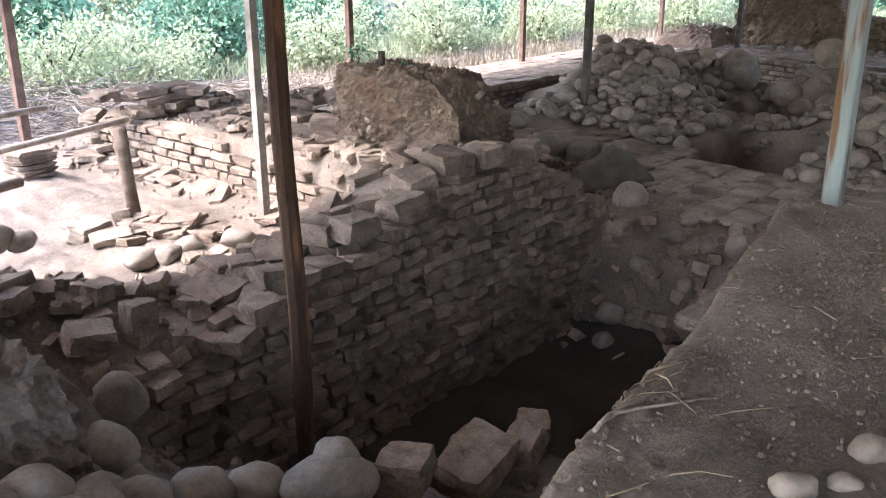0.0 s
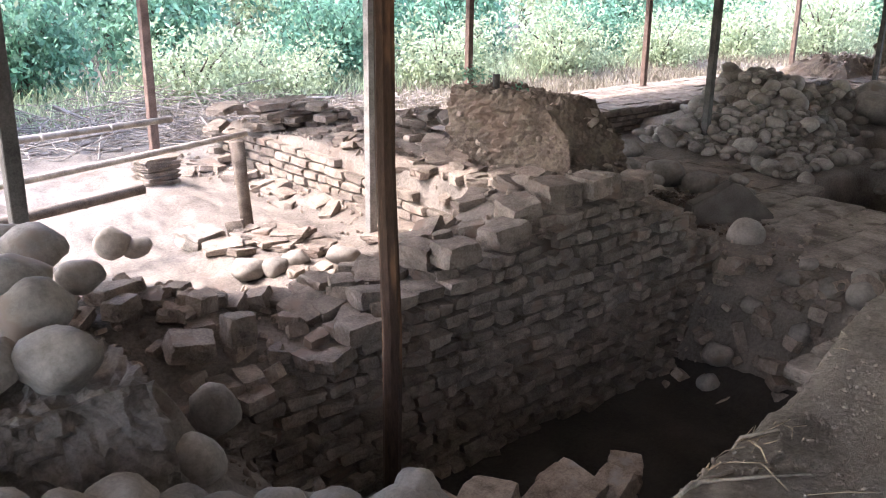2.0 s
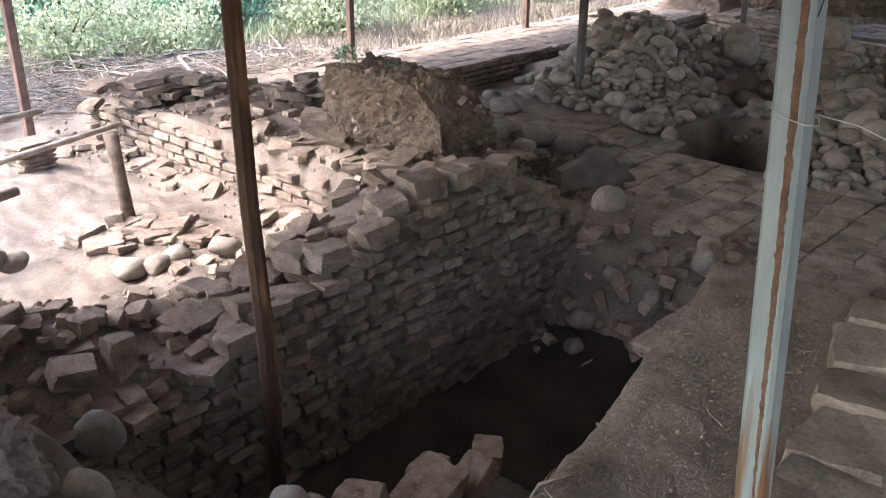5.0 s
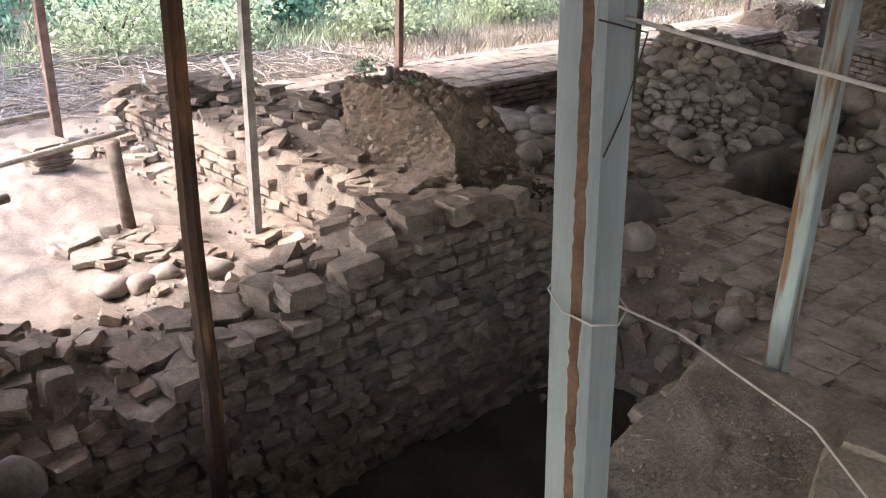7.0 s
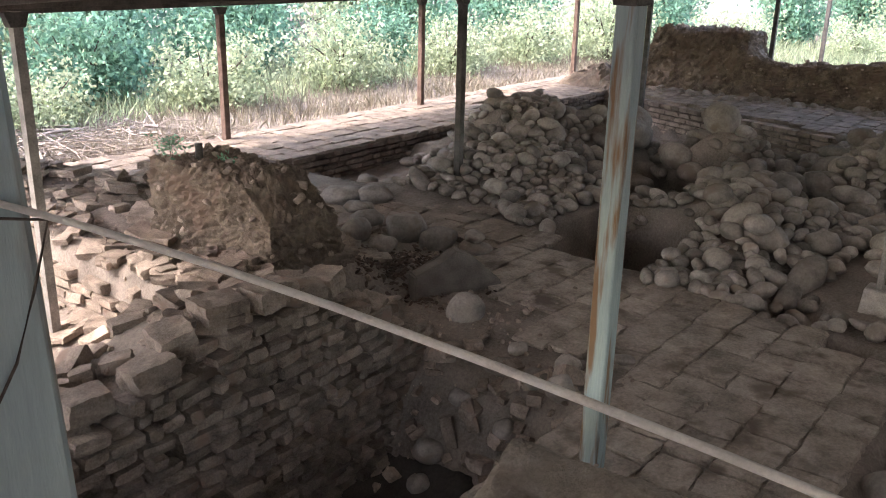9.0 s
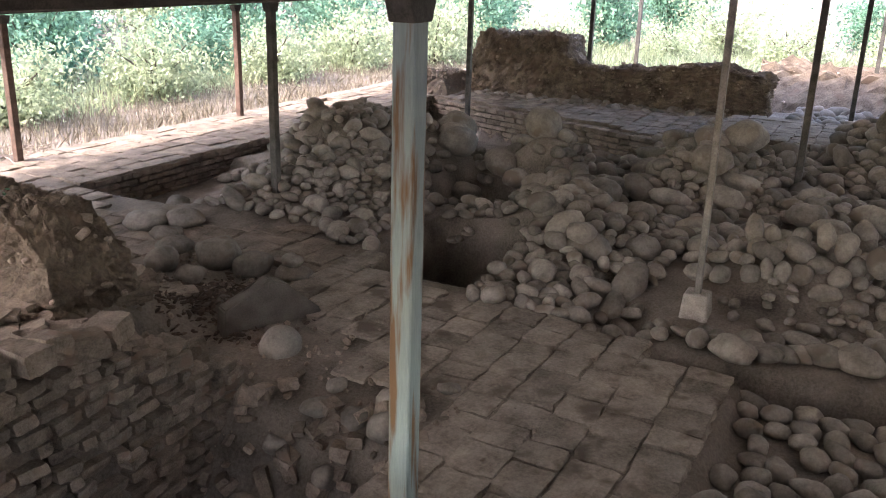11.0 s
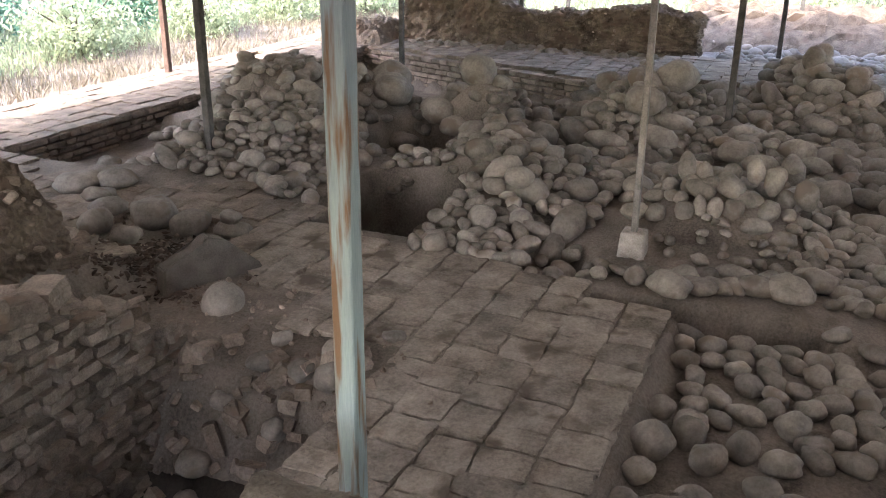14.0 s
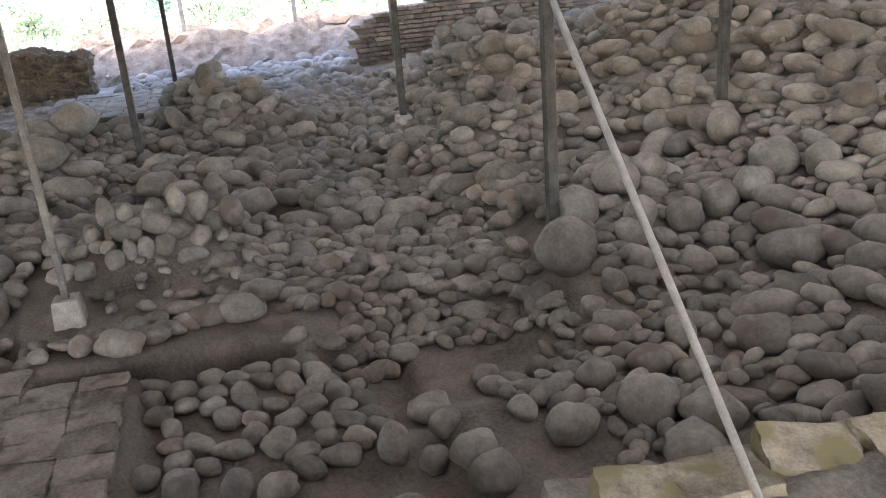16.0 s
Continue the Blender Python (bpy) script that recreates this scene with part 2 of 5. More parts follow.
def land(x, y):
    """Height of the ground at x, y (arrays)."""
    x, y = np.asarray(x, float), np.asarray(y, float)
    z = -0.70 + 0.012 * lumps(x, y, 5, 3)
    out = np.clip(step(9.7, 10.6, y) + step(22, 24, x) + (1 - step(-9, -7, y)), 0, 1)
    z = z + out * (-0.12 + 0.10 * lumps(x, y, 0.9, 4))
    # sunlit ground west of the low wall
    yard = (1 - step(3.9, 4.4, x)) * step(4.2, 5.0, y) * (1 - step(9.5, 10.5, y))
    z = z + yard * (0.03 + 0.05 * lumps(x, y, 3, 5) + 0.022 * lumps(x, y, 11, 51) + 0.012 * lumps(x, y, 27, 52) - 0.10 * step(3.3, 4.2, x))
    # the raised rubble platform behind the low wall
    up = step(4.42, 4.54, x) * (1 - step(5.6, 7.2, x)) * step(3.9, 4.4, y) * (1 - step(8.4, 9.2, y))
    z = z + up * (0.45 + 0.04 * lumps(x, y, 6, 6))
    # core of the trench wall, and the rubble that slumps behind its west end
    top = np.interp(x, WALL_TOP_X, WALL_TOP_Z) - 0.05 + 0.03 * lumps(x, y, 9, 7)
    core = step(1.3, 1.6, x) * (1 - step(5.7, 6.1, x)) * step(3.38, 3.46, y) * (1 - step(3.9, 4.6, y))
    z = z * (1 - core) + core * np.maximum(z, top)
    slump = step(0.9, 1.4, x) * (1 - step(1.9, 2.6, x)) * step(3.35, 4.0, y) * (1 - step(4.3, 4.8, y))
    z = np.maximum(z, z * (1 - slump) + slump * (-0.32 + 0.05 * lumps(x, y, 7, 8)))
    # north court: pits and heaps
    z = z - 0.34 * patch(x, y, 8.75, 11.2, 6.1, 8.35, 0.12)
    court = patch(x, y, 8.3, 16.0, 3.0, 8.1, 0.3)
    ledge = EAST_X + (y - EAST_Y) * EAST_SLANT
    sunk = (1 - step(ledge - 0.02, ledge + 0.10, x)) * step(3.0, 3.4, y) * (1 - step(8.12, 8.24, y))
    z = z - (0.22 * step(11.1, 11.4, x) * (1 - 0.4 * court) + 0.36 * step(13.2, 14.2, x)) * sunk
    field = patch(x, y, 9.0, 17.0, -7.0, 3.0, 0.5)
    z = z + field * 0.10 * lumps(x, y, 2.4, 9)
    for hx, hy, rx, ry, rise in HEAPS:
        z = z + rise * np.exp(-(((x - hx) / rx) ** 2 + ((y - hy) / ry) ** 2) * 1.3)
    z = z - 1.45 * patch(x, y, 8.2, 9.85, 2.85, 4.0, 0.12)
    z = z - 0.85 * patch(x, y, 10.6, 12.2, 3.7, 5.0, 0.2)
    z = z - 0.45 * patch(x, y, 10.1, 10.7, -0.9, -0.5, 0.15)
    z = z + 0.024 * patch(x, y, 4.5, 7.5, 0.7, 3.9, 0.1)
    # sunk strip beside the paved floor, and its hole
    z = z - 0.34 * patch(x, y, 7.46, 7.64, -0.45, 2.3, 0.05) - 0.20 * patch(x, y, 7.46, 7.66, -0.35, 0.25, 0.05)
    z = z + 0.03 * patch(x, y, 7.70, 8.7, -0.3, 1.2, 0.06) - 0.20 * patch(x, y, 7.85, 8.4, 1.35, 1.75, 0.12)
    z = z - 0.12 * patch(x, y, 5.0, 7.5, -1.2, 0.48, 0.06)
    z = z - 0.20 * patch(x, y, 6.5, 7.9, -2.1, -0.95, 0.3)
    # the south bank
    south = 1 - step(-7.5, -2.0, y)
    z = z + south * 1.35 * step(4.2, 5.2, x) * (1 - 0.5 * step(12, 18, x))
    # the trench
    z_trench = -1.10 + 0.03 * lumps(x, y, 4, 10) + 0.35 * step(5.2, 5.9, x)
    rim = 0.72 * (1 - step(0.6, 2.5, x)) + 0.22 * (1 - step(1.9, 2.6, y)) * (1 - step(2.2, 3.2, x))
    heel = np.interp(x, (0.5, 0.9, 1.25, 1.5, 1.95, 2.6), (0.93, 0.82, 0.62, 0.52, 0.40, 0.0))
    rim = np.maximum(rim, heel * (1 - step(2.52, 2.8, y)))
    z_trench = z_trench - 0.45 * np.maximum(step(2.35, 2.7, y), step(3.2, 3.6, x)) * step(1.7, 2.3, x) * (1 - step(5.0, 5.6, x))
    z_trench = z_trench + rim
    t = (1 - step(5.3, 5.95, x)) * step(0.7, 1.1, y) * (1 - step(3.36, 3.42, y))
    t = t * (1 - step(4.1, 4.3, x) * (1 - step(1.85, 2.0, y)))
    z = z * (1 - t) + t * z_trench
    # the bank that is walked on
    edge = np.interp(x, (-2, 0.6, 1.1, 1.45, 2.0, 2.7, 3.2, 3.8, 4.3), (0.55, 0.68, 0.88, 0.97, 1.06, 1.14, 1.20, 1.44, 1.36)) + 0.05 * lumps(x, y, 5, 11)
    bank_top = 0.36 + 0.05 * lumps(x, y, 1.6, 12) - 0.03 * step(0.6, 1.2, y) - 0.10 * (1 - step(-0.5, 1.2, x)) + 0.004 * lumps(x, y, 22, 13)
    bank_top = bank_top - 0.50 * step(3.55, 4.15, x) * step(0.0, 0.7, y)
    reach = 0.14 * step(0.3, 0.8, y)
    bank = (1 - step(edge - 0.10, edge + 0.16, y)) * (1 - step(3.95 + reach, 4.25 + reach, x + 0.06 * lumps(x, y, 6, 14)))
    z = z * (1 - bank) + bank * bank_top
    # the stony bank at the trench's west end
    west = (1 - step(1.05, 1.5, x + 0.1 * lumps(x, y, 4, 15))) * (1 - step(4.6, 5.3, y)) * step(2.75, 2.95, y)
    z = z * (1 - west) + west * np.maximum(z, -0.03 + 0.05 * lumps(x, y, 4, 16))
    return z


def ground_at(x, y):
    return float(land(np.array([x]), np.array([y]))[0])


def axis(pieces):
    """Grid lines: (start, end, spacing) one after another."""
    out = []
    for a, b, d in pieces:
        out.extend(np.arange(a, b - 1e-6, d))
    return np.array(out + [pieces[-1][1]])


gx = axis(((-400, -40, 60), (-40, -6, 3), (-6, 0, 0.4), (0, 8.4, 0.035), (8.4, 13, 0.06), (13, 20, 0.12), (20, 60, 2), (60, 500, 80)))
gy = axis(((-400, -40, 60), (-40, -8, 3), (-8, -3, 0.1), (-3, 4.6, 0.035), (4.6, 9.9, 0.06), (9.9, 24, 0.25), (24, 60, 3), (60, 500, 80)))
GX, GY = np.meshgrid(gx, gy)
GZ = land(GX, GY)
near = (np.abs(GX - 4) < 5) & (np.abs(GY - 2) < 6)
GZ = GZ + np.where(near, rng.normal(0, 0.004, GX.shape), 0)
cols = len(gx)
idx = np.arange((len(gy) - 1) * cols).reshape(-1, cols)[:, :-1].ravel()
quads = np.stack([idx, idx + 1, idx + cols + 1, idx + cols], 1)
me = bpy.data.meshes.new("ground")
me.vertices.add(GX.size)
me.vertices.foreach_set("co", np.stack([GX.ravel(), GY.ravel(), GZ.ravel()], 1).ravel())
me.loops.add(quads.size)
me.loops.foreach_set("vertex_index", quads.ravel())
me.polygons.add(len(quads))
me.polygons.foreach_set("loop_start", np.arange(0, quads.size, 4))
me.polygons.foreach_set("use_smooth", np.ones(len(quads), bool))
me.update(calc_edges=True)
me.materials.append(SOIL)
me.materials.append(LIT_LOAM)
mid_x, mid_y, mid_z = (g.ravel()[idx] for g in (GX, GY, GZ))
# Bank faces take the paled soil that stands in for light there.
lit_bank = (mid_x < 4.5) & (mid_x > -6) & (mid_y < 1.55) & (mid_y > -4) & (mid_z > -0.25)
me.polygons.foreach_set("material_index", lit_bank.astype(np.int32))
# Dark sheet added at the trench bottom in place of its shade.
shade_x, shade_y = np.meshgrid(np.linspace(1.8, 5.6, 60), np.linspace(1.0, 3.4, 40))
shade_z = -1.45 + 0.012 * lumps(shade_x, shade_y, 5, 41) + 0.3 * step(5.0, 5.6, shade_x)
shade_q = [(j * 60 + i, j * 60 + i + 1, j * 60 + i + 61, j * 60 + i + 60) for j in range(39) for i in range(59)]
bed = link_mesh("trench_bed", np.stack([shade_x.ravel(), shade_y.ravel(), shade_z.ravel()], 1).tolist(), shade_q, TRENCH_SHADE, None, True)
tagged(bed, "dark sheet painting shade into the trench's bottom", "ground", kind="structure")
ground = tagged(new("ground", me), "dry brown excavated soil with pits, banks and heaps", "ground", kind="structure")

# ---- brick and stone shapes ----
def worn_brick(seed, cuts=2, chip=0.09):
    """A unit brick with chipped corners and uneven faces."""
    r = np.random.default_rng(seed)
    bm = bmesh.new()
    bmesh.ops.create_cube(bm, size=1.0)
    for v in bm.verts:
        v.co += Vector(r.uniform(-0.06, 0.06, 3))
    bmesh.ops.subdivide_edges(bm, edges=bm.edges[:], cuts=cuts, use_grid_fill=True)
    o = Vector(r.uniform(-40, 40, 3))
    for v in bm.verts:
        c = v.co
        far = max(0.0, c.length - 0.66)
        v.co = c * (1 - 0.3 * far) + chip * Vector((noise.noise(c * 2.6 + o), noise.noise(c * 2.6 + o * 1.7), noise.noise(c * 2.6 - o))) + Vector(r.uniform(-0.45, 0.45, 3)) * chip
    me = bpy.data.meshes.new("brick")
    bm.to_mesh(me)
    bm.free()
    return me


def cobble(seed, detail=3, rough=0.10):
    """A rounded river stone of unit size: an egg with dents and flats."""
    r = np.random.default_rng(seed)
    bm = bmesh.new()
    bmesh.ops.create_icosphere(bm, subdivisions=detail, radius=0.5)
    o = Vector(r.uniform(-50, 50, 3))
    flats = [(Vector(r.normal(0, 1, 3)).normalized(), r.uniform(0.90, 1.0)) for _ in range(4 if rough > 0.05 else 0)]
    for v in bm.verts:
        d = v.co.normalized()
        s = 1 + rough * 2.6 * noise.noise(d * 1.1 + o) + rough * 0.8 * noise.noise(d * 2.6 + o)
        for flat, depth in flats:
            s = min(s, depth / max(0.05, d.dot(flat)))
        v.co = d * 0.5 * s
        v.co.x *= 1 + 0.25 * d.x * r.uniform(0.2, 0.6)
    for f in bm.faces:
        f.smooth = True
    me = bpy.data.meshes.new("stone")
    bm.to_mesh(me)
    bm.free()
    return me


BRICKS = [worn_brick(i, 3, 0.045) for i in range(8)]
CHUNKS = [worn_brick(40 + i, 5, 0.052) for i in range(8)]
SLABS = [worn_brick(70 + i, 5, 0.046) for i in range(8)]
COBBLES = [cobble(20 + i) for i in range(10)]
COBBLES_LOW = [cobble(60 + i, 2) for i in range(6)]


def with_material(meshes, mat):
    out = []
    for m in meshes:
        c = m.copy()
        c.materials.clear()
        c.materials.append(mat)
        out.append(c)
    return out


SETS = {"brick": with_material(BRICKS, BRICK), "chunk": with_material(CHUNKS, BRICK), "red": with_material(CHUNKS, BRICK_RED), "mossy": with_material(CHUNKS, MOSSY), "tile": with_material(SLABS, TILE),
        "block": with_material(CHUNKS, BLOCK), "stone": with_material(COBBLES, STONE), "pale": with_material(COBBLES, PALE_STONE),
        "round": with_material([cobble(5, 4, 0.03)], PALE_STONE)}


def piece(name, meshes, m, parent=None, label="", category="", group=""):
    ob = new(name, meshes[int(rng.integers(len(meshes)))])
    ob.parent = parent
    ob.matrix_basis = m
    return tagged(ob, label, category, group)


def sized(x, y, z, sx, sy, sz, rx=0, ry=0, rz=0):
    return pose(x, y, z, rx, ry, rz) @ Matrix.Diagonal((sx, sy, sz, 1))


def arrays(me):
    v = np.empty(len(me.vertices) * 3)
    me.vertices.foreach_get("co", v)
    return v.reshape(-1, 3), [tuple(p.vertices) for p in me.polygons]


def stuff(name, items, mat, label, category, parent=None, smooth=True):
    """Many pieces (mesh, matrix) joined into one mesh of kind stuff."""
    cache, verts, faces, n = {}, [], [], 0
    for me, m in items:
        if me.name not in cache:
            cache[me.name] = arrays(me)
        v, f = cache[me.name]
        a = np.array(m)
        verts.append(v @ a[:3, :3].T + a[:3, 3])
        faces.extend(tuple(i + n for i in q) for q in f)
        n += len(v)
    ob = link_mesh(name, np.concatenate(verts).tolist(), faces, mat, parent, smooth)
    return tagged(ob, label, category, kind="stuff")


# ---- posts, beams and roof ----
def roof_z(y):
    return 1.27 + 0.085 * (9.7 - y) if y > -3.3 else 1.27 + 0.085 * 13.0 - 0.10 * (-3.3 - y)


def steel_post(x, y, mat, label, width=0.075, lean=(0.0, 0.0), base=None, kind="square", footing=False, cap=True):
    z0 = ground_at(x, y) if base is None else base
    h = roof_z(y) - 0.12 - z0 + 0.1
    ob = empty("steel_post", pose(x, y, z0 - 0.1), label, "post", "posts that carry the shelter roof")
    w = width / 2
    bm = bmesh.new()
    if kind == "square":
        box(bm, -w, w, -w, w, 0, h, 0.006)
    else:
        box(bm, -w, w, -w, -w + 0.008, 0, h)
        box(bm, -w, -w + 0.008, -w + 0.008, w, 0, h)
    bmesh.ops.transform(bm, matrix=Matrix(((1, 0, lean[0], 0), (0, 1, lean[1], 0), (0, 0, 1, 0), (0, 0, 0, 1))), verts=bm.verts)
    part("shaft", bm, mat, ob)
    bm = bmesh.new()
    tx, ty = lean[0] * h, lean[1] * h
    box(bm, tx - w - 0.05, tx + w + 0.05, ty - w - 0.004, ty + w + 0.004, h - 0.10, h - 0.005, 0.004)
    for q in bm.verts:
        if q.co.z < h - 0.06:
            q.co.x = tx + (q.co.x - tx) * 0.62
    if cap:
        part("cap_plate", bm, STEEL_DARK, ob)
    else:
        bm.free()
    if footing:
        f = empty("concrete_footing", pose(x, y, z0 - 0.04), "square pale concrete footing round a steel post", "footing", "footings of the posts")
        bm = bmesh.new()
        box(bm, -0.11, 0.11, -0.11, 0.11, 0, 0.23, 0.012)
        for v in bm.verts:
            if v.co.z > 0.1:
                v.co.x *= 0.86
                v.co.y *= 0.86
        part("block", bm, CONCRETE, f)
    return ob


for x, y, base in ((3.95, 9.2, None), (9.0, 9.65, None), (13.2, 9.6, None), (18.8, 9.8, None)):
    steel_post(x, y, STEEL_RUST, "rusty brown steel post at the edge of the shelter", 0.09)
steel_post(4.14, 5.50, STEEL_GREY, "grey galvanised angle steel post in sunlit soil", 0.065, kind="angle")
steel_post(9.14, 5.69, STEEL_DARK, "dark grey steel post among river stones", 0.08)
for x, y, f in ((16.25, 6.87, True), (19.2, 5.6, True), (13.0, 0.82, False), (18.4, 0.58, True), (21.6, 0.4, False), (21.6, 5.3, False), (7.9, -2.5, False), (12.9, -2.4, True), (9.3, -4.7, False), (12.3, -6.5, False), (18.4, -3.4, False), (21.5, -1.9, False)):
    steel_post(x, y, STEEL_DARK, "dark steel post standing among heaped stones", 0.08, footing=f)
steel_post(8.42, 1.03, STEEL_GREY, "thin grey steel post in a pale concrete footing", 0.05, lean=(-0.02, 0), footing=True)
steel_post(4.14, 1.22, STEEL_PALE, "pale blue painted steel post on the soil bank", 0.082)
front = steel_post(1.494, 0.178, STEEL_PALE, "pale blue painted steel post streaked with rust", 0.051, lean=(-0.013, 0.048), cap=False)


def rust_streak(post, lean, half, z0, z1, left, right, seed):
    """Rust run down the west face of a post: one thin scab with ragged edges, thinning out towards its foot."""
    r = np.random.default_rng(seed)
    rows, z = [], z0
    while z < z1:
        k = min(1.0, 0.25 + (z - z0) / 0.9)
        mid = (left + right) / 2 + 0.0015 * math.sin(z * 9)
        a, b = mid + k * (left - mid) + r.normal(0, 0.0008), mid + k * (right - mid) + r.normal(0, 0.0008)
        rows.append([(lean[0] * z - half - d, lean[1] * z + y, z) for d, y in ((-0.001, a), (0.0008, a + 0.0006), (0.0008, b - 0.0006), (-0.001, b))])
        z += r.uniform(0.004, 0.012)
    verts = [v for row in rows for v in row]
    faces = [(4 * i + k, 4 * i + 4 + k, 4 * i + 5 + k, 4 * i + 1 + k) for i in range(len(rows) - 1) for k in range(3)]
    tagged(link_mesh("rust_streak", verts, faces, RUST, post), "flaking brown rust")


rust_streak(front, (-0.013, 0.048), 0.0255, 0.5, 2.4, -0.017, -0.004, 61)
steel_post(1.42, 5.12, STEEL_DARK, "dark steel post beside bamboo rails", 0.09)
steel_post(0.52, 3.55, STEEL_PALE, "pale painted steel post among large stones", 0.05)

pole = empty("wooden_pole", pose(2.44, 3.03, -1.50), "dark stained timber pole standing in the trench", "pole")
v, f = tube([(0.0, 0, -0.1), (0.0, 0.008, 0.38), (0.012, 0.02, 1.18), (0.0, 0.05, 1.98), (0.012, 0.07, 2.78), (0.02, 0.08, 3.33)], [0.045, 0.045, 0.048, 0.046, 0.045, 0.043], 8)
link_mesh("shaft", v, f, WOOD_DARK, pole)


def roof_sheet(x0, x1, y0, y1, ribs):
    """A thin ribbed sheet laid to the fall of the roof."""
    n = max(2, int((x1 - x0) / ribs))
    verts, faces = [], []
    for layer in (0.0, 0.012):
        for i in range(n + 1):
            up = 0.018 if i % 4 == 0 else 0.0
            for y in (y0, y1):
                verts.append((x0 + (x1 - x0) * i / n, y, roof_z(y) + up + layer))
    m = 2 * (n + 1)
    for i in range(n):
        a = 2 * i
        faces.append((a, a + 2, a + 3, a + 1))
        faces.append((m + a, m + a + 1, m + a + 3, m + a + 2))
    return verts, faces


roof = tagged(new("roof"), "cream sheet roof on dark steel beams over the dig", "roof", kind="structure")
# Sheets south of y = -1.2 are unseen, added to shape the light.
for x0, x1, y0, y1 in ((3.3, 19.4, 5.4, 9.95), (-4.0, 19.4, -1.2, 5.4), (-4.0, 19.4, -3.3, -1.2), (-4.0, 19.4, -10.6, -3.3)):
    v, f = roof_sheet(x0, x1, y0, y1, 0.08)
    link_mesh("roof_sheet", v, f, SOUTH_FILL if y1 < 0 else ROOFING, roof)
for y, xa in ((9.62, 3.3), (7.5, 3.3), (5.15, -4), (3.0, -4), (0.9, -4), (-1.2, -4), (-3.2, -4), (-6.5, -4), (-10.4, -4)):
    bm = bmesh.new()
    z = roof_z(y)
    thick = 0.10 if y in (9.62, 5.15, 0.9, -3.2, -6.5) else 0.05
    box(bm, xa, 21.9, y - 0.03, y + 0.03, z - thick - 0.01, z - 0.008, 0.004)
    part("beam", bm, BEAM, roof)
for x in (3.6, 8.5, 13.4, 18.8, 21.6):
    for y0, y1 in ((-3.3, 9.9), (-10.5, -3.3)):
        bm = bmesh.new()
        box(bm, x - 0.03, x + 0.03, y0, y1, -0.10, -0.03, 0.004)
        for q in bm.verts:
            q.co.z += roof_z(y0 + 1e-6) + (roof_z(y1) - roof_z(y0 + 1e-6)) * (q.co.y - y0) / (y1 - y0)
        part("rafter", bm, BEAM, roof)

# ---- brick walls ----
def brick_wall(name, label, run, along, face, z0, top, depth, length=0.26, height=0.085, slip=0.012, sink=0.0, skip=0.03, far=False, red=0.0, tilt=3.0):
    """A wall of single bricks. run: from, to along the axis 'along'; face: the other coordinate of its face, and the way it looks (+1, -1); top: height at a place along it."""
    wall = tagged(new(name), label, "wall", kind="structure")
    pos, way = face
    row, items = 0, []
    z = z0
    while z < 3:
        h = height * rng.uniform(0.92, 1.08)
        s = run[0] + (0.5 * length if row % 2 else 0) * rng.uniform(0.7, 1.2) - 0.1
        any_left = False
        while s < run[1]:
            w = length * rng.choice([0.55, 0.8, 1.0, 1.15]) * rng.uniform(0.9, 1.1)
            mid = s + w / 2
            if run[0] <= mid <= run[1] and z + h * 0.7 < top(mid):
                any_left = True
                if rng.random() > skip:
                    back = depth / 2 + rng.uniform(-slip, slip * 1.5) + sink * (z - z0)
                    q = pos - way * back
                    turn = (rng.normal(0, tilt * 0.5), rng.normal(0, tilt * 0.5), rng.normal(0, tilt))
                    g = 0.019
                    if along == "x":
                        m = sized(mid, q, z + h / 2, w - g, depth, h - g, *turn)
                    else:
                        m = sized(q, mid, z + h / 2, depth, w - g, h - g, *turn)
                    if far:
                        items.append((BRICKS[int(rng.integers(8))], m))
                    else:
                        piece("brick", SETS["red" if rng.random() < red else "brick"], m, wall)
            s += w
        z += h
        row += 1
        if not any_left and z > z0 + 0.3:
            break
    if items:
        stuff("bricks", items, BRICK_FAR, "courses of old brown brick", "", wall, False)
    return wall


wall_trench = brick_wall("wall_trench", "rough old brick wall standing in the trench", (1.35, 5.85), "x", (3.30, -1), -1.56, lambda s: float(np.interp(s, WALL_TOP_X, WALL_TOP_Z)), 0.17, 0.185, 0.084, 0.026, 0.03, 0.06, tilt=4.5)
brick_wall("wall_low", "sunlit low wall of dusty old bricks", (4.75, 8.6), "y", (4.40, -1), -0.82, lambda s: -0.27 - 0.075 * max(0, 7.2 - s), 0.17, 0.27, 0.085, 0.01, 0.06, 0.01, tilt=2)
brick_wall("wall_low_end", "end of the low wall of dusty old bricks", (4.40, 5.4), "x", (8.68, 1), -0.78, lambda s: -0.3, 0.17, 0.27, 0.085, 0.01, 0.0, 0.01, tilt=2)
brick_wall("wall_north", "long straight brick retaining wall of a sunken court", (8.6, 17.1), "x", (8.10, -1), -1.06, lambda s: -0.655, 0.18, 0.30, 0.08, 0.006, 0, 0.0, tilt=1)
wall_east = brick_wall("wall_east", "straight brick retaining wall of a sunken court", (0.0, 5.75), "y", (0.0, -1), -1.24, lambda s: -0.655, 0.18, 0.34, 0.095, 0.006, 0, 0.0, far=True, tilt=1)
wall_east.matrix_world = pose(EAST_X, EAST_Y, 0, 0, 0, -math.degrees(math.atan(EAST_SLANT)))
brick_wall("wall_far", "tall stepped ruin of dark brick at the far side", (-8.2, -2.7), "y", (18.6, -1), -0.75, lambda s: 0.55 - 0.28 * max(0, round((s + 4.2) * 2) / 2) - 0.03 * max(0, -6 - s), 0.3, 0.32, 0.085, 0.006, 0, 0.0, far=True, tilt=1)

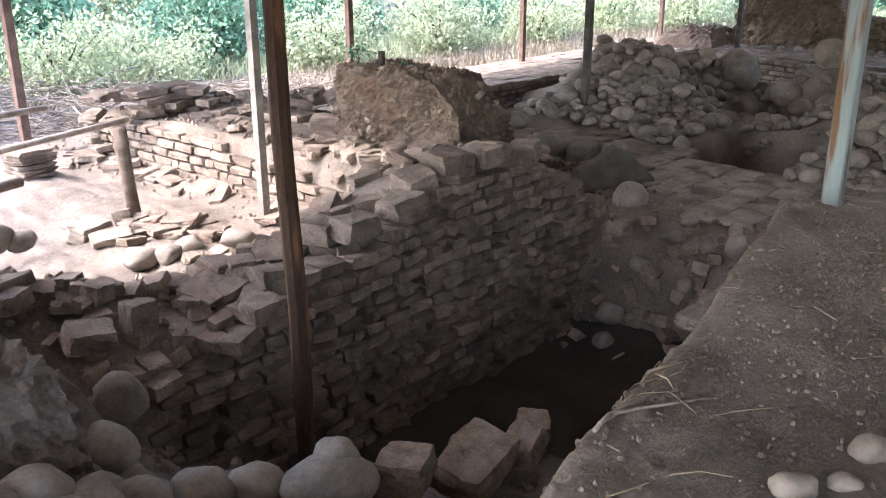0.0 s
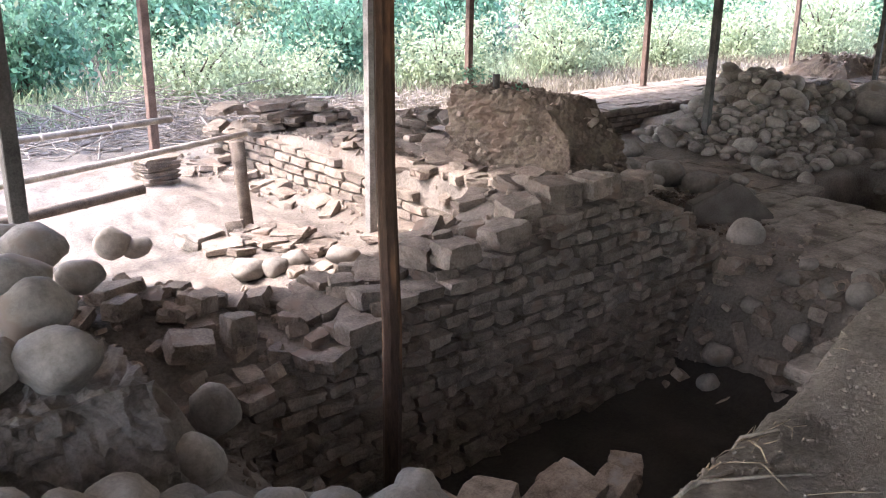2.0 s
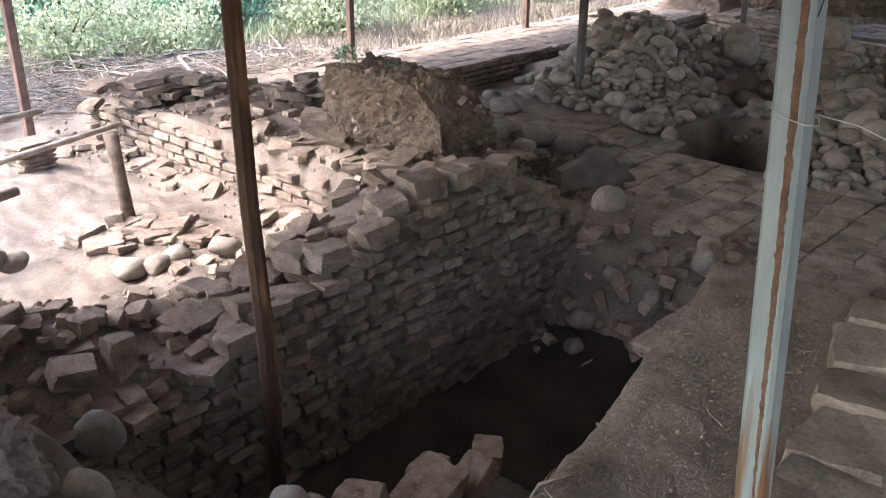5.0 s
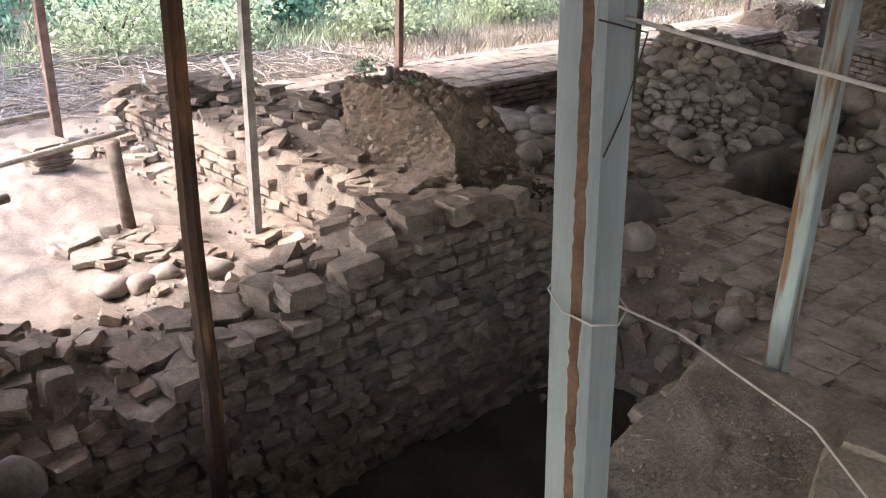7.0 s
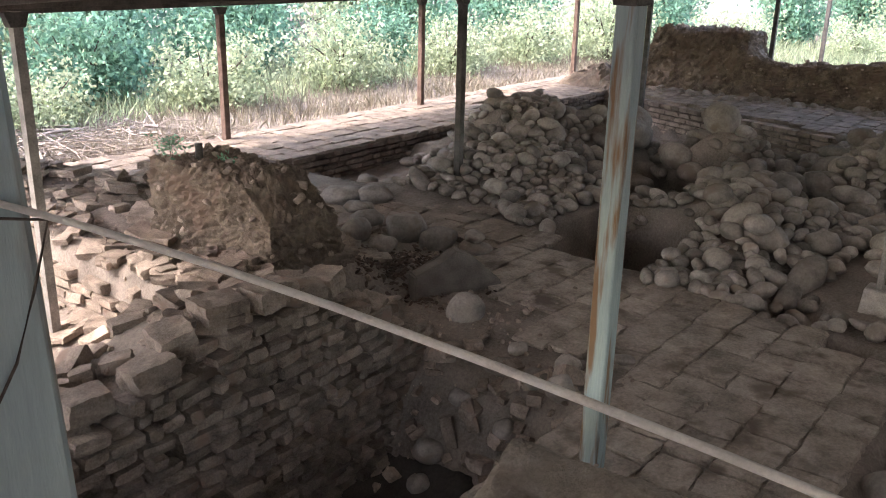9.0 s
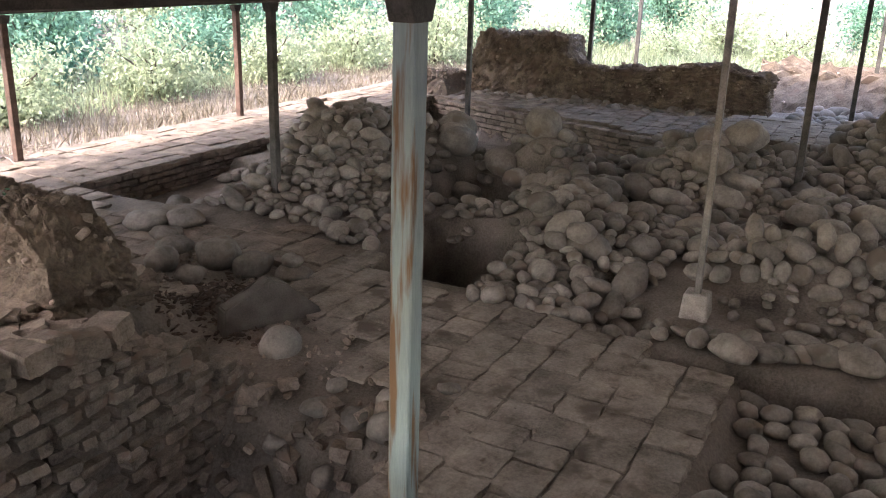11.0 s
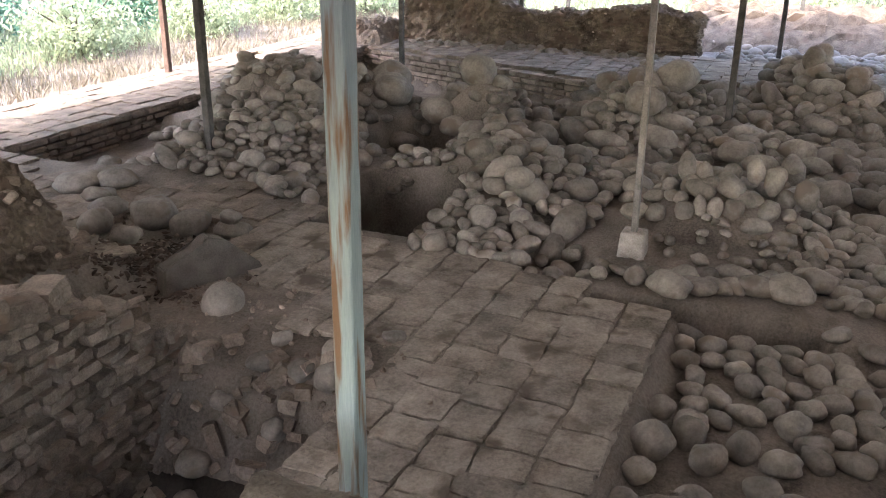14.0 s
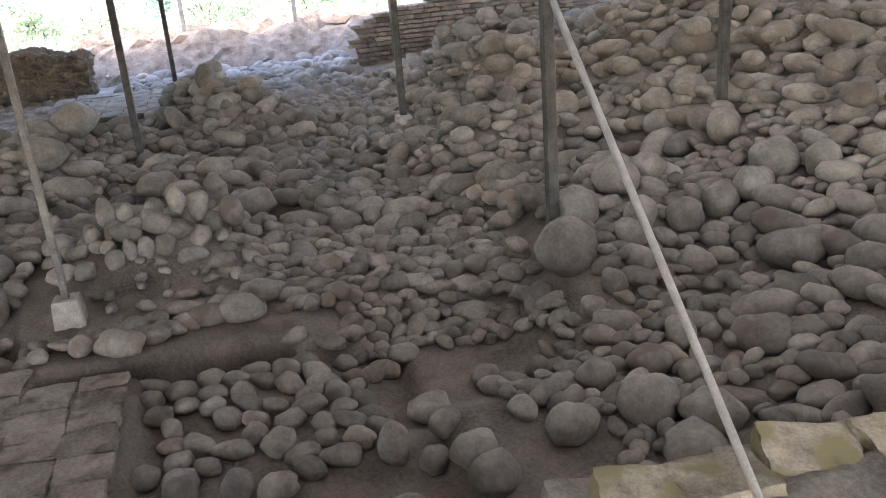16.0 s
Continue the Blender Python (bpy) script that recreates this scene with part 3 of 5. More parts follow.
# ---- paved floor ----
def paving(name, label, x0, x1, y0, y1, z, keep, far=False, lx=0.26, ly=0.295):
    floor = tagged(new(name), label, "paving", kind="structure")
    items, y, row = [], y0, 0
    while y < y1 - 0.05:
        w = ly * rng.uniform(0.9, 1.1)
        x = x0 - (0.5 * lx if row % 2 else 0) * rng.uniform(0.6, 1.3)
        while x < x1:
            d = lx * rng.uniform(0.75, 1.3)
            cx, cy = x + d / 2, y + w / 2
            if x0 - 0.05 < cx and cx + d / 2 < x1 + 0.06 and keep(cx, cy):
                m = sized(cx, cy, z - 0.035 + rng.normal(0, 0.006), d - 0.010, w - 0.009, 0.075, rng.normal(0, 0.6), rng.normal(0, 0.6), rng.normal(0, 1.2))
                if far:
                    items.append((BRICKS[int(rng.integers(8))], m))
                else:
                    piece("paving_brick", SETS["tile"], m, floor)
            x += d
        y += w
        row += 1
    if items:
        stuff("paving_bricks", items, TILE_FAR, "worn old paving bricks", "", floor, False)
    return floor


def east_edge(y):
    return float(np.interp(y, (0.5, 1.0, 1.5, 2.1, 3.3, 4.0, 5.0, 5.9, 7.0, 8.0), (7.42, 7.48, 7.72, 7.8, 7.78, 8.35, 8.75, 8.5, 8.1, 8.6)))


def near_floor(x, y):
    if x > east_edge(y) or (x < 4.3 and y < 2.1) or (y > 2.0 and x < 5.75 + 0.15 * (y - 2)) or (y > 2.9 and x < 6.75):
        return False
    return not (x < 6.1 and 2.1 < y)


paving("floor_paved", "worn floor of old rectangular paving bricks", 4.3, 8.9, 0.56, 3.9, -0.655, near_floor)
paving("floor_paved_north", "worn and broken old brick paving", 6.9, 8.9, 3.9, 8.2, -0.66, lambda x, y: x < east_edge(y) and (y > 5.3 or x > 7.6), far=True)
paving("platform_north", "sunlit platform paved with pale old bricks", 5.4, 19.0, 8.12, 9.75, -0.64, lambda x, y: rng.random() > 0.03, far=True, lx=0.3)
paving("platform_east", "brick paved ledge above the sunken court", 15.3, 18.7, 2.4, 8.1, -0.63, lambda x, y: x > EAST_X + 0.25 + (y - EAST_Y) * EAST_SLANT, far=True, lx=0.3)
paving("platform_middle", "pale paved ledge between the stone heaps", 15.4, 17.6, 0.3, 2.2, -0.45, lambda x, y: True, far=True, lx=0.3)

# ---- earth masses ----
def earth_mass(name, label, x0, x1, y0, y1, z0, z1, shape, mat, cuts=26, rough=0.07, stones=0, seed=1):
    """A standing block of packed earth: a fine box pushed about by noise. shape moves a point of the unit box."""
    r = np.random.default_rng(seed)
    ob = empty(name, pose((x0 + x1) / 2, (y0 + y1) / 2, z0), label, "earth mass")
    bm = bmesh.new()
    span = (x1 - x0, y1 - y0, z1 - z0)
    div = [max(3, min(60, int(cuts * v / max(0.6, min(span[:2]))))) for v in span]
    made = {}

    def corner(p):
        key = tuple(round(c, 5) for c in p)
        if key not in made:
            made[key] = bm.verts.new(p)
        return made[key]

    for ax in range(3):
        b, c = (ax + 1) % 3, (ax + 2) % 3
        for side in (-0.5, 0.5):
            for i in range(div[b]):
                for j in range(div[c]):
                    quad = []
                    for di, dj in ((0, 0), (1, 0), (1, 1), (0, 1)):
                        p = [0.0, 0.0, 0.0]
                        p[ax], p[b], p[c] = side, (i + di) / div[b] - 0.5, (j + dj) / div[c] - 0.5
                        quad.append(corner(p))
                    bm.faces.new(quad if side > 0 else quad[::-1])
    bm.normal_update()
    o = Vector((seed * 3.7, seed * 1.3, 0))
    spots = []
    for v in bm.verts:
        u = shape(v.co.copy())
        p = Vector((u.x * (x1 - x0), u.y * (y1 - y0), (u.z + 0.5) * (z1 - z0)))
        q = p * 2.2 + o
        d = rough * (noise.noise(q) + 0.6 * noise.noise(q * 2.7) + 0.5 * noise.noise(q * 6.1) + 0.55 * noise.noise(q * 13))
        v.co = p + v.normal * d * 1.6
        spots.append((v.co.copy(), v.normal.copy()))
    part("earth", bm, mat, ob)
    if stones:
        items = []
        for k in r.choice(len(spots), stones):
            p, nrm = spots[k]
            if p.z > 0.05:
                s = r.uniform(0.02, 0.065)
                items.append((COBBLES_LOW[int(r.integers(6))] if r.random() < 0.6 else BRICKS[int(r.integers(8))], sized(*p, s * 1.4, s, s * 0.8, *r.uniform(-40, 40, 3))))
        inset = stuff("embedded_stones", items, BRICK_FAR, "small stones and brick chips stuck in the earth", "", ob)
    return ob


def block_shape(u):
    """A squared block askew to the trench wall, its flat top stepping down at the south end."""
    t = u.z + 0.5
    u.x = u.x * (1.06 - 0.10 * t)
    u.y = u.y * (1.12 - 0.14 * t)
    if u.y < -0.12:
        u.z -= (-0.12 - u.y) * 0.20 * t
    if u.y < -0.3:
        u.z -= (-0.3 - u.y) * 0.9 * t * t
    return u


mass = earth_mass("earth_pillar", "tall block of crumbling packed brown earth", 5.18, 5.84, 4.36, 5.74, -0.72, 0.34, block_shape, CLAY, 44, 0.040, 150, 3)
earth_mass("earth_mound", "tall weathered mound of brown earth and rubble", 18.5, 19.8, 5.7, 7.95, -0.75, 0.52, lambda u: Vector((u.x * (1.1 - 0.3 * (u.z + 0.5)), u.y * (1.08 - 0.25 * (u.z + 0.5)), u.z)), CLAY, 24, 0.08, 260, 5)
earth_mass("rubble_wall", "long low ruin wall of dark rubble and stones", 18.5, 19.1, 2.0, 6.0, -0.75, 0.10, lambda u: Vector((u.x * (1.2 - 0.4 * (u.z + 0.5)), u.y, u.z - 0.12 * math.sin(u.y * 7))), CLAY, 26, 0.06, 420, 6)
earth_mass("earth_block", "grey block of hard cracked earth under large stones", 0.30, 1.22, 2.72, 3.25, -0.75, -0.04, lambda u: Vector((u.x * (1.1 - 0.2 * (u.z + 0.5)), u.y * (1.1 - 0.2 * (u.z + 0.5)), u.z)), SOIL, 22, 0.035, 0, 8)
earth_mass("far_bank", "far sunlit bank of pale earth and rubble", 20.3, 23.3, -9.5, 2.5, -0.9, -0.02, lambda u: Vector((u.x * (1.5 - 1.0 * (u.z + 0.5)), u.y, u.z)), CLAY, 24, 0.12, 260, 9)
earth_mass("rubble_ridge", "low ridge of brick rubble on the platform", 17.4, 19.4, 7.9, 9.3, -0.8, -0.32, lambda u: Vector((u.x * (1.3 - 0.7 * (u.z + 0.5)), u.y * (1.3 - 0.7 * (u.z + 0.5)), u.z)), CLAY, 16, 0.07, 160, 11)

# ---- river stones ----
taken = []


def free(x, y, r, gap=0.8):
    return all((x - a) ** 2 + (y - b) ** 2 > ((r + c) * gap) ** 2 for a, b, c in taken)


def river_stone(x, y, w, flat=0.65, z=None, label="rounded grey river stone half sunk in soil", group="loose river stones", turn=None, category="stone", kind="stone"):
    h = w * min(flat, 1.0) * 1.05
    d = w * rng.uniform(0.75, 0.95)
    gz = ground_at(x, y) if z is None else z
    taken.append((x, y, w / 2))
    return piece("river_stone", SETS[kind], sized(x, y, gz + h * 0.34, w, d, h, rng.normal(0, 7), rng.normal(0, 7), rng.uniform(-60, 20) if turn is None else turn), None, label, category, group)


# single stones that stand out
river_stone(6.24, 3.41, 0.34, 0.78, -0.73, "smooth pale round boulder on bare soil", "", 20, kind="round")
for x, y, w, fl in ((7.50, 4.26, 0.32, 0.45), (7.44, 5.02, 0.46, 0.66), (7.40, 4.62, 0.36, 0.66), (7.45, 5.55, 0.34, 0.63), (6.78, 4.75, 0.24, 0.76), (7.05, 5.32, 0.33, 0.75), (8.1, 6.05, 0.37, 0.56), (7.9, 6.35, 0.48, 0.44), (7.75, 5.95, 0.35, 0.42)):
    river_stone(x, y, w, fl, None, "large grey boulder at the edge of the paving", "boulders by the paving")
river_stone(7.50, 4.26, 0.20, 0.55, -0.57, "small flat stone balanced on a larger one", "")
for x, y, w, fl in ((5.68, 2.24, 0.20, 0.9), (5.92, 2.34, 0.19, 0.7), (5.70, 2.46, 0.17, 0.8), (5.72, 2.74, 0.21, 0.5), (5.45, 2.50, 0.18, 0.9), (5.53, 2.12, 0.12, 1.0), (5.30, 3.0, 0.22, 0.7), (6.28, 2.12, 0.18, 0.4), (5.2, 2.2, 0.16, 0.8), (5.5, 2.9, 0.15, 0.8), (5.95, 2.75, 0.14, 0.7), (5.15, 2.95, 0.18, 0.8)):
    river_stone(x, y, w, fl, None, "grey stone at the ruined end of the trench", "stones at the end of the trench")
for x, y, w, fl in ((5.94, 0.40, 0.25, 0.8), (5.66, 0.42, 0.18, 0.7), (6.08, 0.22, 0.20, 1.0), (5.88, 0.10, 0.20, 0.9), (6.07, -0.06, 0.19, 0.9), (6.45, -0.3, 0.21, 0.67), (7.90, 0.90, 0.18, 0.8)):
    river_stone(x, y, w, fl, None, "grey river stone in a laid row beside the paving", "stones in laid rows")
for x, y, w, fl in ((12.55, 5.23, 0.66, 0.62), (12.75, 5.36, 0.5, 0.62), (13.0, 5.5, 0.62, 0.72), (12.2, 4.9, 0.44, 0.58), (9.84, 3.5, 0.3, 0.89), (9.33, 2.95, 0.34, 0.9), (11.34, 0.52, 0.5, 0.5), (12.6, 4.0, 0.5, 0.9), (13.3, 1.55, 0.6, 0.7), (10.9, 2.6, 0.42, 0.8), (12.0, 1.7, 0.5, 0.7)):
    river_stone(x, y, w, fl, None, "large round boulder on a heap of stones", "boulders on the heaps")
for x, y, w, fl in ((6.16, -0.9, 0.23, 0.95), (6.6, -1.2, 0.30, 0.53), (6.2, -1.2, 0.19, 0.8), (5.79, -1.25, 0.27, 0.71), (5.52, -1.29, 0.29, 0.74), (5.98, -1.08, 0.2, 0.7), (5.83, -1.79, 0.30, 0.67), (5.38, -2.26, 0.37, 0.58), (5.86, -2.25, 0.36, 0.64), (5.61, -2.5, 0.37, 0.58), (6.24, -2.46, 0.28, 0.62), (6.42, -2.75, 0.26, 0.64), (6.05, -2.6, 0.15, 0.88), (6.25, -2.12, 0.24, 0.79), (6.79, -1.95, 0.18, 0.8), (6.88, -1.62, 0.22, 0.67)):
    river_stone(x, y, w, fl, None, "rounded dusty river stone round a soil hollow", "stones round the hollow")
for x, y, w, fl in ((7.49, -2.43, 0.50, 0.72), (8.01, -2.73, 0.44, 0.8), (8.17, -3.13, 0.45, 0.5), (6.78, -3.71, 0.46, 0.55), (8.86, -4.46, 0.40, 0.86), (7.89, -4.32, 0.47, 0.7), (7.55, -4.5, 0.32, 0.95), (7.64, -3.72, 0.32, 0.92), (7.58, -3.4, 0.30, 0.92), (8.3, -3.45, 0.34, 0.71), (7.7, -4.02, 0.33, 0.86), (7.69, -3.1, 0.28, 0.95), (6.98, -2.41, 0.2, 0.64)):
    river_stone(x, y, w, fl, None, "big pale boulder stacked on the stony bank", "boulders of the south bank")
for x, y, w, fl, z in ((0.90, 2.92, 0.28, 0.85, -0.03), (0.92, 3.2, 0.27, 0.9, 0.03), (0.66, 2.98, 0.27, 0.8, -0.02), (0.98, 3.75, 0.33, 0.7, 0.0), (1.2, 4.15, 0.32, 0.6, 0.02), (1.12, 4.42, 0.32, 0.5, 0.0), (1.3, 3.85, 0.2, 0.8, -0.05), (0.72, 3.4, 0.3, 0.8, 0.0), (0.6, 3.9, 0.34, 0.7, 0.0)):
    river_stone(x, y, w, fl, z, "large smooth grey stone on the trench's west bank", "large stones of the west bank")
for x, y, w, fl, z in ((1.86, 4.98, 0.2, 1.0, -0.3), (2.0, 4.95, 0.18, 0.7, -0.32), (2.80, 5.11, 0.23, 0.6, -0.68), (2.97, 5.03, 0.20, 0.7, -0.68), (3.17, 5.11, 0.20, 0.7, -0.70), (3.49, 4.98, 0.24, 0.55, -0.68)):
    river_stone(x, y, w, fl, z, "pale rounded stone on sunlit soil", "pale stones in a row")
river_stone(1.32, 2.86, 0.28, 0.75, -0.55, "big pale stone in the trench's end wall", "")
river_stone(1.63, 3.28, 0.24, 1.0, -0.62, "angular grey stone wedged in the end wall", "")
for x, y, w, fl in ((0.57, 2.46, 0.21, 0.75), (0.74, 2.44, 0.20, 0.75), (0.90, 2.47, 0.22, 0.7), (1.03, 2.38, 0.20, 0.8), (1.22, 2.42, 0.22, 0.7), (1.44, 2.40, 0.22, 0.7), (1.14, 2.56, 0.2, 0.7), (0.84, 2.24, 0.22, 0.7), (0.38, 2.5, 0.25, 0.7), (1.06, 2.16, 0.2, 0.7), (1.64, 2.36, 0.20, 0.7)):
    river_stone(x, y, w * 1.1, fl, ground_at(x, y) - 0.05, "smooth pale river stone at the trench end", "stones at the trench's west end", kind="pale")
river_stone(1.82, 2.18, 0.38, 0.6, -0.68, "broad pale stone low in the trench", "", kind="pale")
river_stone(1.90, 2.20, 0.18, 0.8, -0.56, "small pale stone on a broader one", "", kind="pale")
for x, y, w in ((1.50, 0.44, 0.10), (1.58, 0.37, 0.07), (1.74, 0.37, 0.11), (1.45, 0.40, 0.05)):
    river_stone(x, y, w, 0.6, ground_at(x, y) - 0.2 * w, "pale stone on the soil bank", "stones along the bank's rim")

slab = empty("stone_slab", pose(6.62, 3.78, -0.74, 0, 0, -28), "large flat grey stone slab leaning on edge", "stone slab")
bm = bmesh.new()
outline = [(-0.36, 0.0), (0.34, 0.0), (0.33, 0.10), (0.10, 0.30), (-0.02, 0.34), (-0.12, 0.27), (-0.33, 0.20)]
lower = [bm.verts.new((1.15 * x, -0.07 + 0.15 * z, 1.2 * z)) for x, z in outline]
upper = [bm.verts.new((1.15 * x, 0.07 + 0.15 * z, 1.2 * z)) for x, z in outline]
bm.faces.new(lower)
bm.faces.new(list(reversed(upper)))
for i in range(len(outline)):
    j = (i + 1) % len(outline)
    bm.faces.new((lower[j], lower[i], upper[i], upper[j]))
bmesh.ops.bevel(bm, geom=bm.edges[:], offset=0.012, segments=2, affect="EDGES")
part("slab", bm, DARK_STONE, slab)

# stones laid on the earth mound round the footing: x, y, length, width, turn
for x, y, a, b, turn in ((7.83, 0.62, 0.32, 0.20, 62), (7.93, 0.43, 0.27, 0.15, 58), (8.00, 0.31, 0.24, 0.12, 50), (8.05, 0.20, 0.20, 0.12, 40), (8.06, 0.04, 0.24, 0.18, 85), (8.04, -0.18, 0.31, 0.21, 80), (8.27, 0.22, 0.26, 0.14, 80), (8.16, 0.56, 0.20, 0.13, 60), (8.20, 0.42, 0.18, 0.12, 70), (8.34, -0.34, 0.30, 0.2, 75), (8.3, -0.04, 0.16, 0.11, 70), (8.48, 0.5, 0.13, 0.09, 80), (8.55, 0.2, 0.16, 0.09, 75), (8.52, 0.75, 0.10, 0.08, 0)):
    x, a, b = x - 0.06, 1.18 * a, 1.18 * b
    gz = ground_at(x, y)
    taken.append((x, y, b / 2))
    piece("river_stone", SETS["stone"], sized(x, y, gz + 0.30 * b, a, b, b * 0.8, rng.normal(0, 6), rng.normal(0, 6), turn), None, "oval grey river stone laid along the mound's edge", "stone", "stones in laid rows")
for y, z, a, b in ((0.80, -0.18, 0.26, 0.15), (0.93, -0.36, 0.16, 0.15), (0.74, -0.44, 0.18, 0.18), (0.62, -0.40, 0.19, 0.12), (0.50, -0.40, 0.22, 0.14), (0.35, -0.40, 0.22, 0.17), (0.24, -0.14, 0.24, 0.16), (0.07, -0.20, 0.27, 0.18), (-0.03, -0.38, 0.20, 0.18), (0.65, -0.2, 0.2, 0.14), (0.42, -0.18, 0.19, 0.16), (-0.2, -0.3, 0.26, 0.2)):
    x = 8.5
    while x < 9.4 and ground_at(x, y) < z - 0.03:
        x += 0.03
    taken.append((x, y, b / 2))
    piece("river_stone", SETS["stone"], sized(x, y, z, b * 0.9, b, a, rng.normal(0, 10), 20 + rng.normal(0, 6), rng.normal(0, 12)), None, "grey river stone set upright in the mound's slope", "stone", "stones set in the mound")
# the field of ovals beside the paving, laid in slanting rows
ca, sa = math.cos(radians(66)), math.sin(radians(66))
for i in range(-30, 30):
    for j in range(-20, 20):
        u = 0.20 * (i + 0.5 * (j % 2)) + rng.normal(0, 0.022)
        w = 0.150 * j + rng.normal(0, 0.016)
        x, y = 6.4 + u * ca + w * sa, -0.25 + u * sa - w * ca
        edge = 0.44 + 0.02 * math.sin(7 * x)
        if not (5.35 < x < 7.62 and -0.98 < y < edge) or (x > 7.45 and y > 0.0):
            continue
        if x < 6.35 and rng.random() < (0.55 if y > -0.6 else 0.35) or not free(x, y, 0.08, 0.8):
            continue
        a, b = rng.uniform(0.16, 0.235), rng.uniform(0.12, 0.165)
        if x < 6.3:
            a, b = a * 1.1, b * 1.15
        taken.append((x, y, 0.09))
        piece("river_stone", SETS["stone"], sized(x, y, ground_at(x, y) + 0.035, a, b, b * rng.uniform(0.75, 0.95), rng.normal(0, 9), rng.normal(0, 9), 66 + rng.normal(0, 26)), None, "oval dusty grey river stone laid in slanting rows", "stone", "stones of the laid field")

# heaps and fields of stones: x0, x1, y0, y1, smallest, largest, tries, how many single
ZONES = (
    (7.84, 8.1, 1.5, 2.3, 0.12, 0.2, 120, 14), (8.95, 9.7, -0.6, 1.15, 0.14, 0.30, 300, 30), (8.0, 8.9, -0.9, -0.25, 0.12, 0.26, 200, 15), (7.95, 8.95, -0.25, 1.0, 0.07, 0.15, 12, 40), (7.84, 8.05, 0.75, 1.3, 0.1, 0.18, 20, 12), (6.9, 9.2, -2.3, -0.9, 0.11, 0.22, 700, 10), (4.6, 7.0, -2.8, -1.6, 0.10, 0.24, 300, 20),
    (7.85, 8.25, 1.7, 2.75, 0.12, 0.22, 200, 20), (8.2, 10.6, 1.5, 2.75, 0.13, 0.34, 700, 0), (9.9, 10.8, 2.7, 4.0, 0.12, 0.28, 500, 0), (7.9, 8.6, 3.9, 4.7, 0.10, 0.2, 120, 0),
    (8.6, 11.0, 4.3, 6.2, 0.11, 0.26, 900, 0), (9.6, 13.8, 5.2, 7.7, 0.14, 0.36, 1400, 0), (8.7, 9.9, 6.0, 6.9, 0.12, 0.28, 160, 0), (10.6, 15.5, 2.6, 5.2, 0.16, 0.44, 1300, 0),
    (9.4, 16.0, -0.6, 2.6, 0.14, 0.42, 2000, 0), (8.8, 17.5, -3.4, -0.6, 0.12, 0.34, 2400, 0), (4.5, 8.8, -7.5, -2.6, 0.12, 0.38, 2600, 20), (8.8, 17.5, -9.5, -3.4, 0.16, 0.44, 2200, 0),
    (16.0, 20.5, -2.6, 1.6, 0.16, 0.36, 900, 0), (4.4, 5.6, -2.6, -0.9, 0.10, 0.24, 120, 0), (14.0, 17.5, 2.2, 2.8, 0.15, 0.3, 120, 0), (17.9, 18.5, 2.5, 7.6, 0.1, 0.25, 120, 0))
BARE = ((7.08, -1.5, 0.26, 0.60), (5.72, -1.62, 0.34, 0.34), (8.40, 0.62, 0.22, 0.25), (9.0, 3.4, 0.45, 0.3), (10.4, -0.7, 0.22, 0.16), (14.6, 5.9, 0.9, 1.1), (7.55, 0.9, 0.12, 1.3), (9.7, 7.4, 0.9, 0.6), (5.1, -0.9, 0.3, 0.4), (16.2, 1.3, 0.9, 0.7), (5.2, -1.6, 0.4, 0.3), (6.75, -0.55, 0.16, 0.16), (11.7, 7.6, 0.6, 0.3))
cell = {}


def crowd(x, y, r, gap):
    """Whether another stone stands in the way, looked up by squares of half a metre."""
    i, j = int(x * 2), int(y * 2)
    for a in (i - 1, i, i + 1):
        for b in (j - 1, j, j + 1):
            for px, py, pr in cell.get((a, b), ()):
                if (x - px) ** 2 + (y - py) ** 2 < ((r + pr) * gap) ** 2:
                    return True
    return False


for x, y, r in taken:
    cell.setdefault((int(x * 2), int(y * 2)), []).append((x, y, r))
far_items, layer_items = [], []
for x0, x1, y0, y1, small, large, tries, single in ZONES:
    made = 0
    tries *= 4
    xs, ys = rng.uniform(x0, x1, tries), rng.uniform(y0, y1, tries)
    zs = land(xs, ys)
    steep = np.abs(land(xs + 0.1, ys) - zs) + np.abs(land(xs, ys + 0.1) - zs)
    for x, y, z, sl in zip(xs, ys, zs, steep):
        r = 0.5 * (small + (large - small) * rng.random() ** 1.7)
        if any(((x - a) / (rx + r)) ** 2 + ((y - b) / (ry + r)) ** 2 < 1 for a, b, rx, ry in BARE) or crowd(x, y, r, 0.70 if y < -0.5 else 0.78):
            continue
        if y > 0.5 and x < east_edge(y) + 0.05 and y < 8:
            continue
        cell.setdefault((int(x * 2), int(y * 2)), []).append((x, y, r))
        w = 2 * r
        h = w * rng.uniform(0.58, 0.88)
        m = sized(x, y, z + h * ((0.08 if x < 9.5 else 0.16) if y < 0.6 else 0.26) + rng.uniform(0, 0.04), w * rng.uniform(1.1, 1.65), w * rng.uniform(0.78, 0.98), h, rng.normal(0, 16), rng.normal(0, 16), rng.normal(65, 38))
        if made < single:
            piece("river_stone", SETS["stone"], m, None, "rounded dusty grey river stone bedded in soil", "stone", "bedded river stones")
            made += 1
        else:
            far_items.append((COBBLES_LOW[int(rng.integers(6))] if x > 9 or y < -3.5 else COBBLES[int(rng.integers(10))], m))
        if sl > 0.03 and rng.random() < 0.25 and x > 8:
            layer_items.append((COBBLES_LOW[int(rng.integers(6))], sized(x + rng.normal(0, 0.05), y + rng.normal(0, 0.05), z + h * 0.75, w * 0.9, w * 0.7, h * 0.8, rng.normal(0, 20), rng.normal(0, 20), rng.uniform(0, 180))))
stuff("heaped_river_stones", far_items + layer_items, STONE_FAR, "heaps of countless rounded grey river stones", "stones")

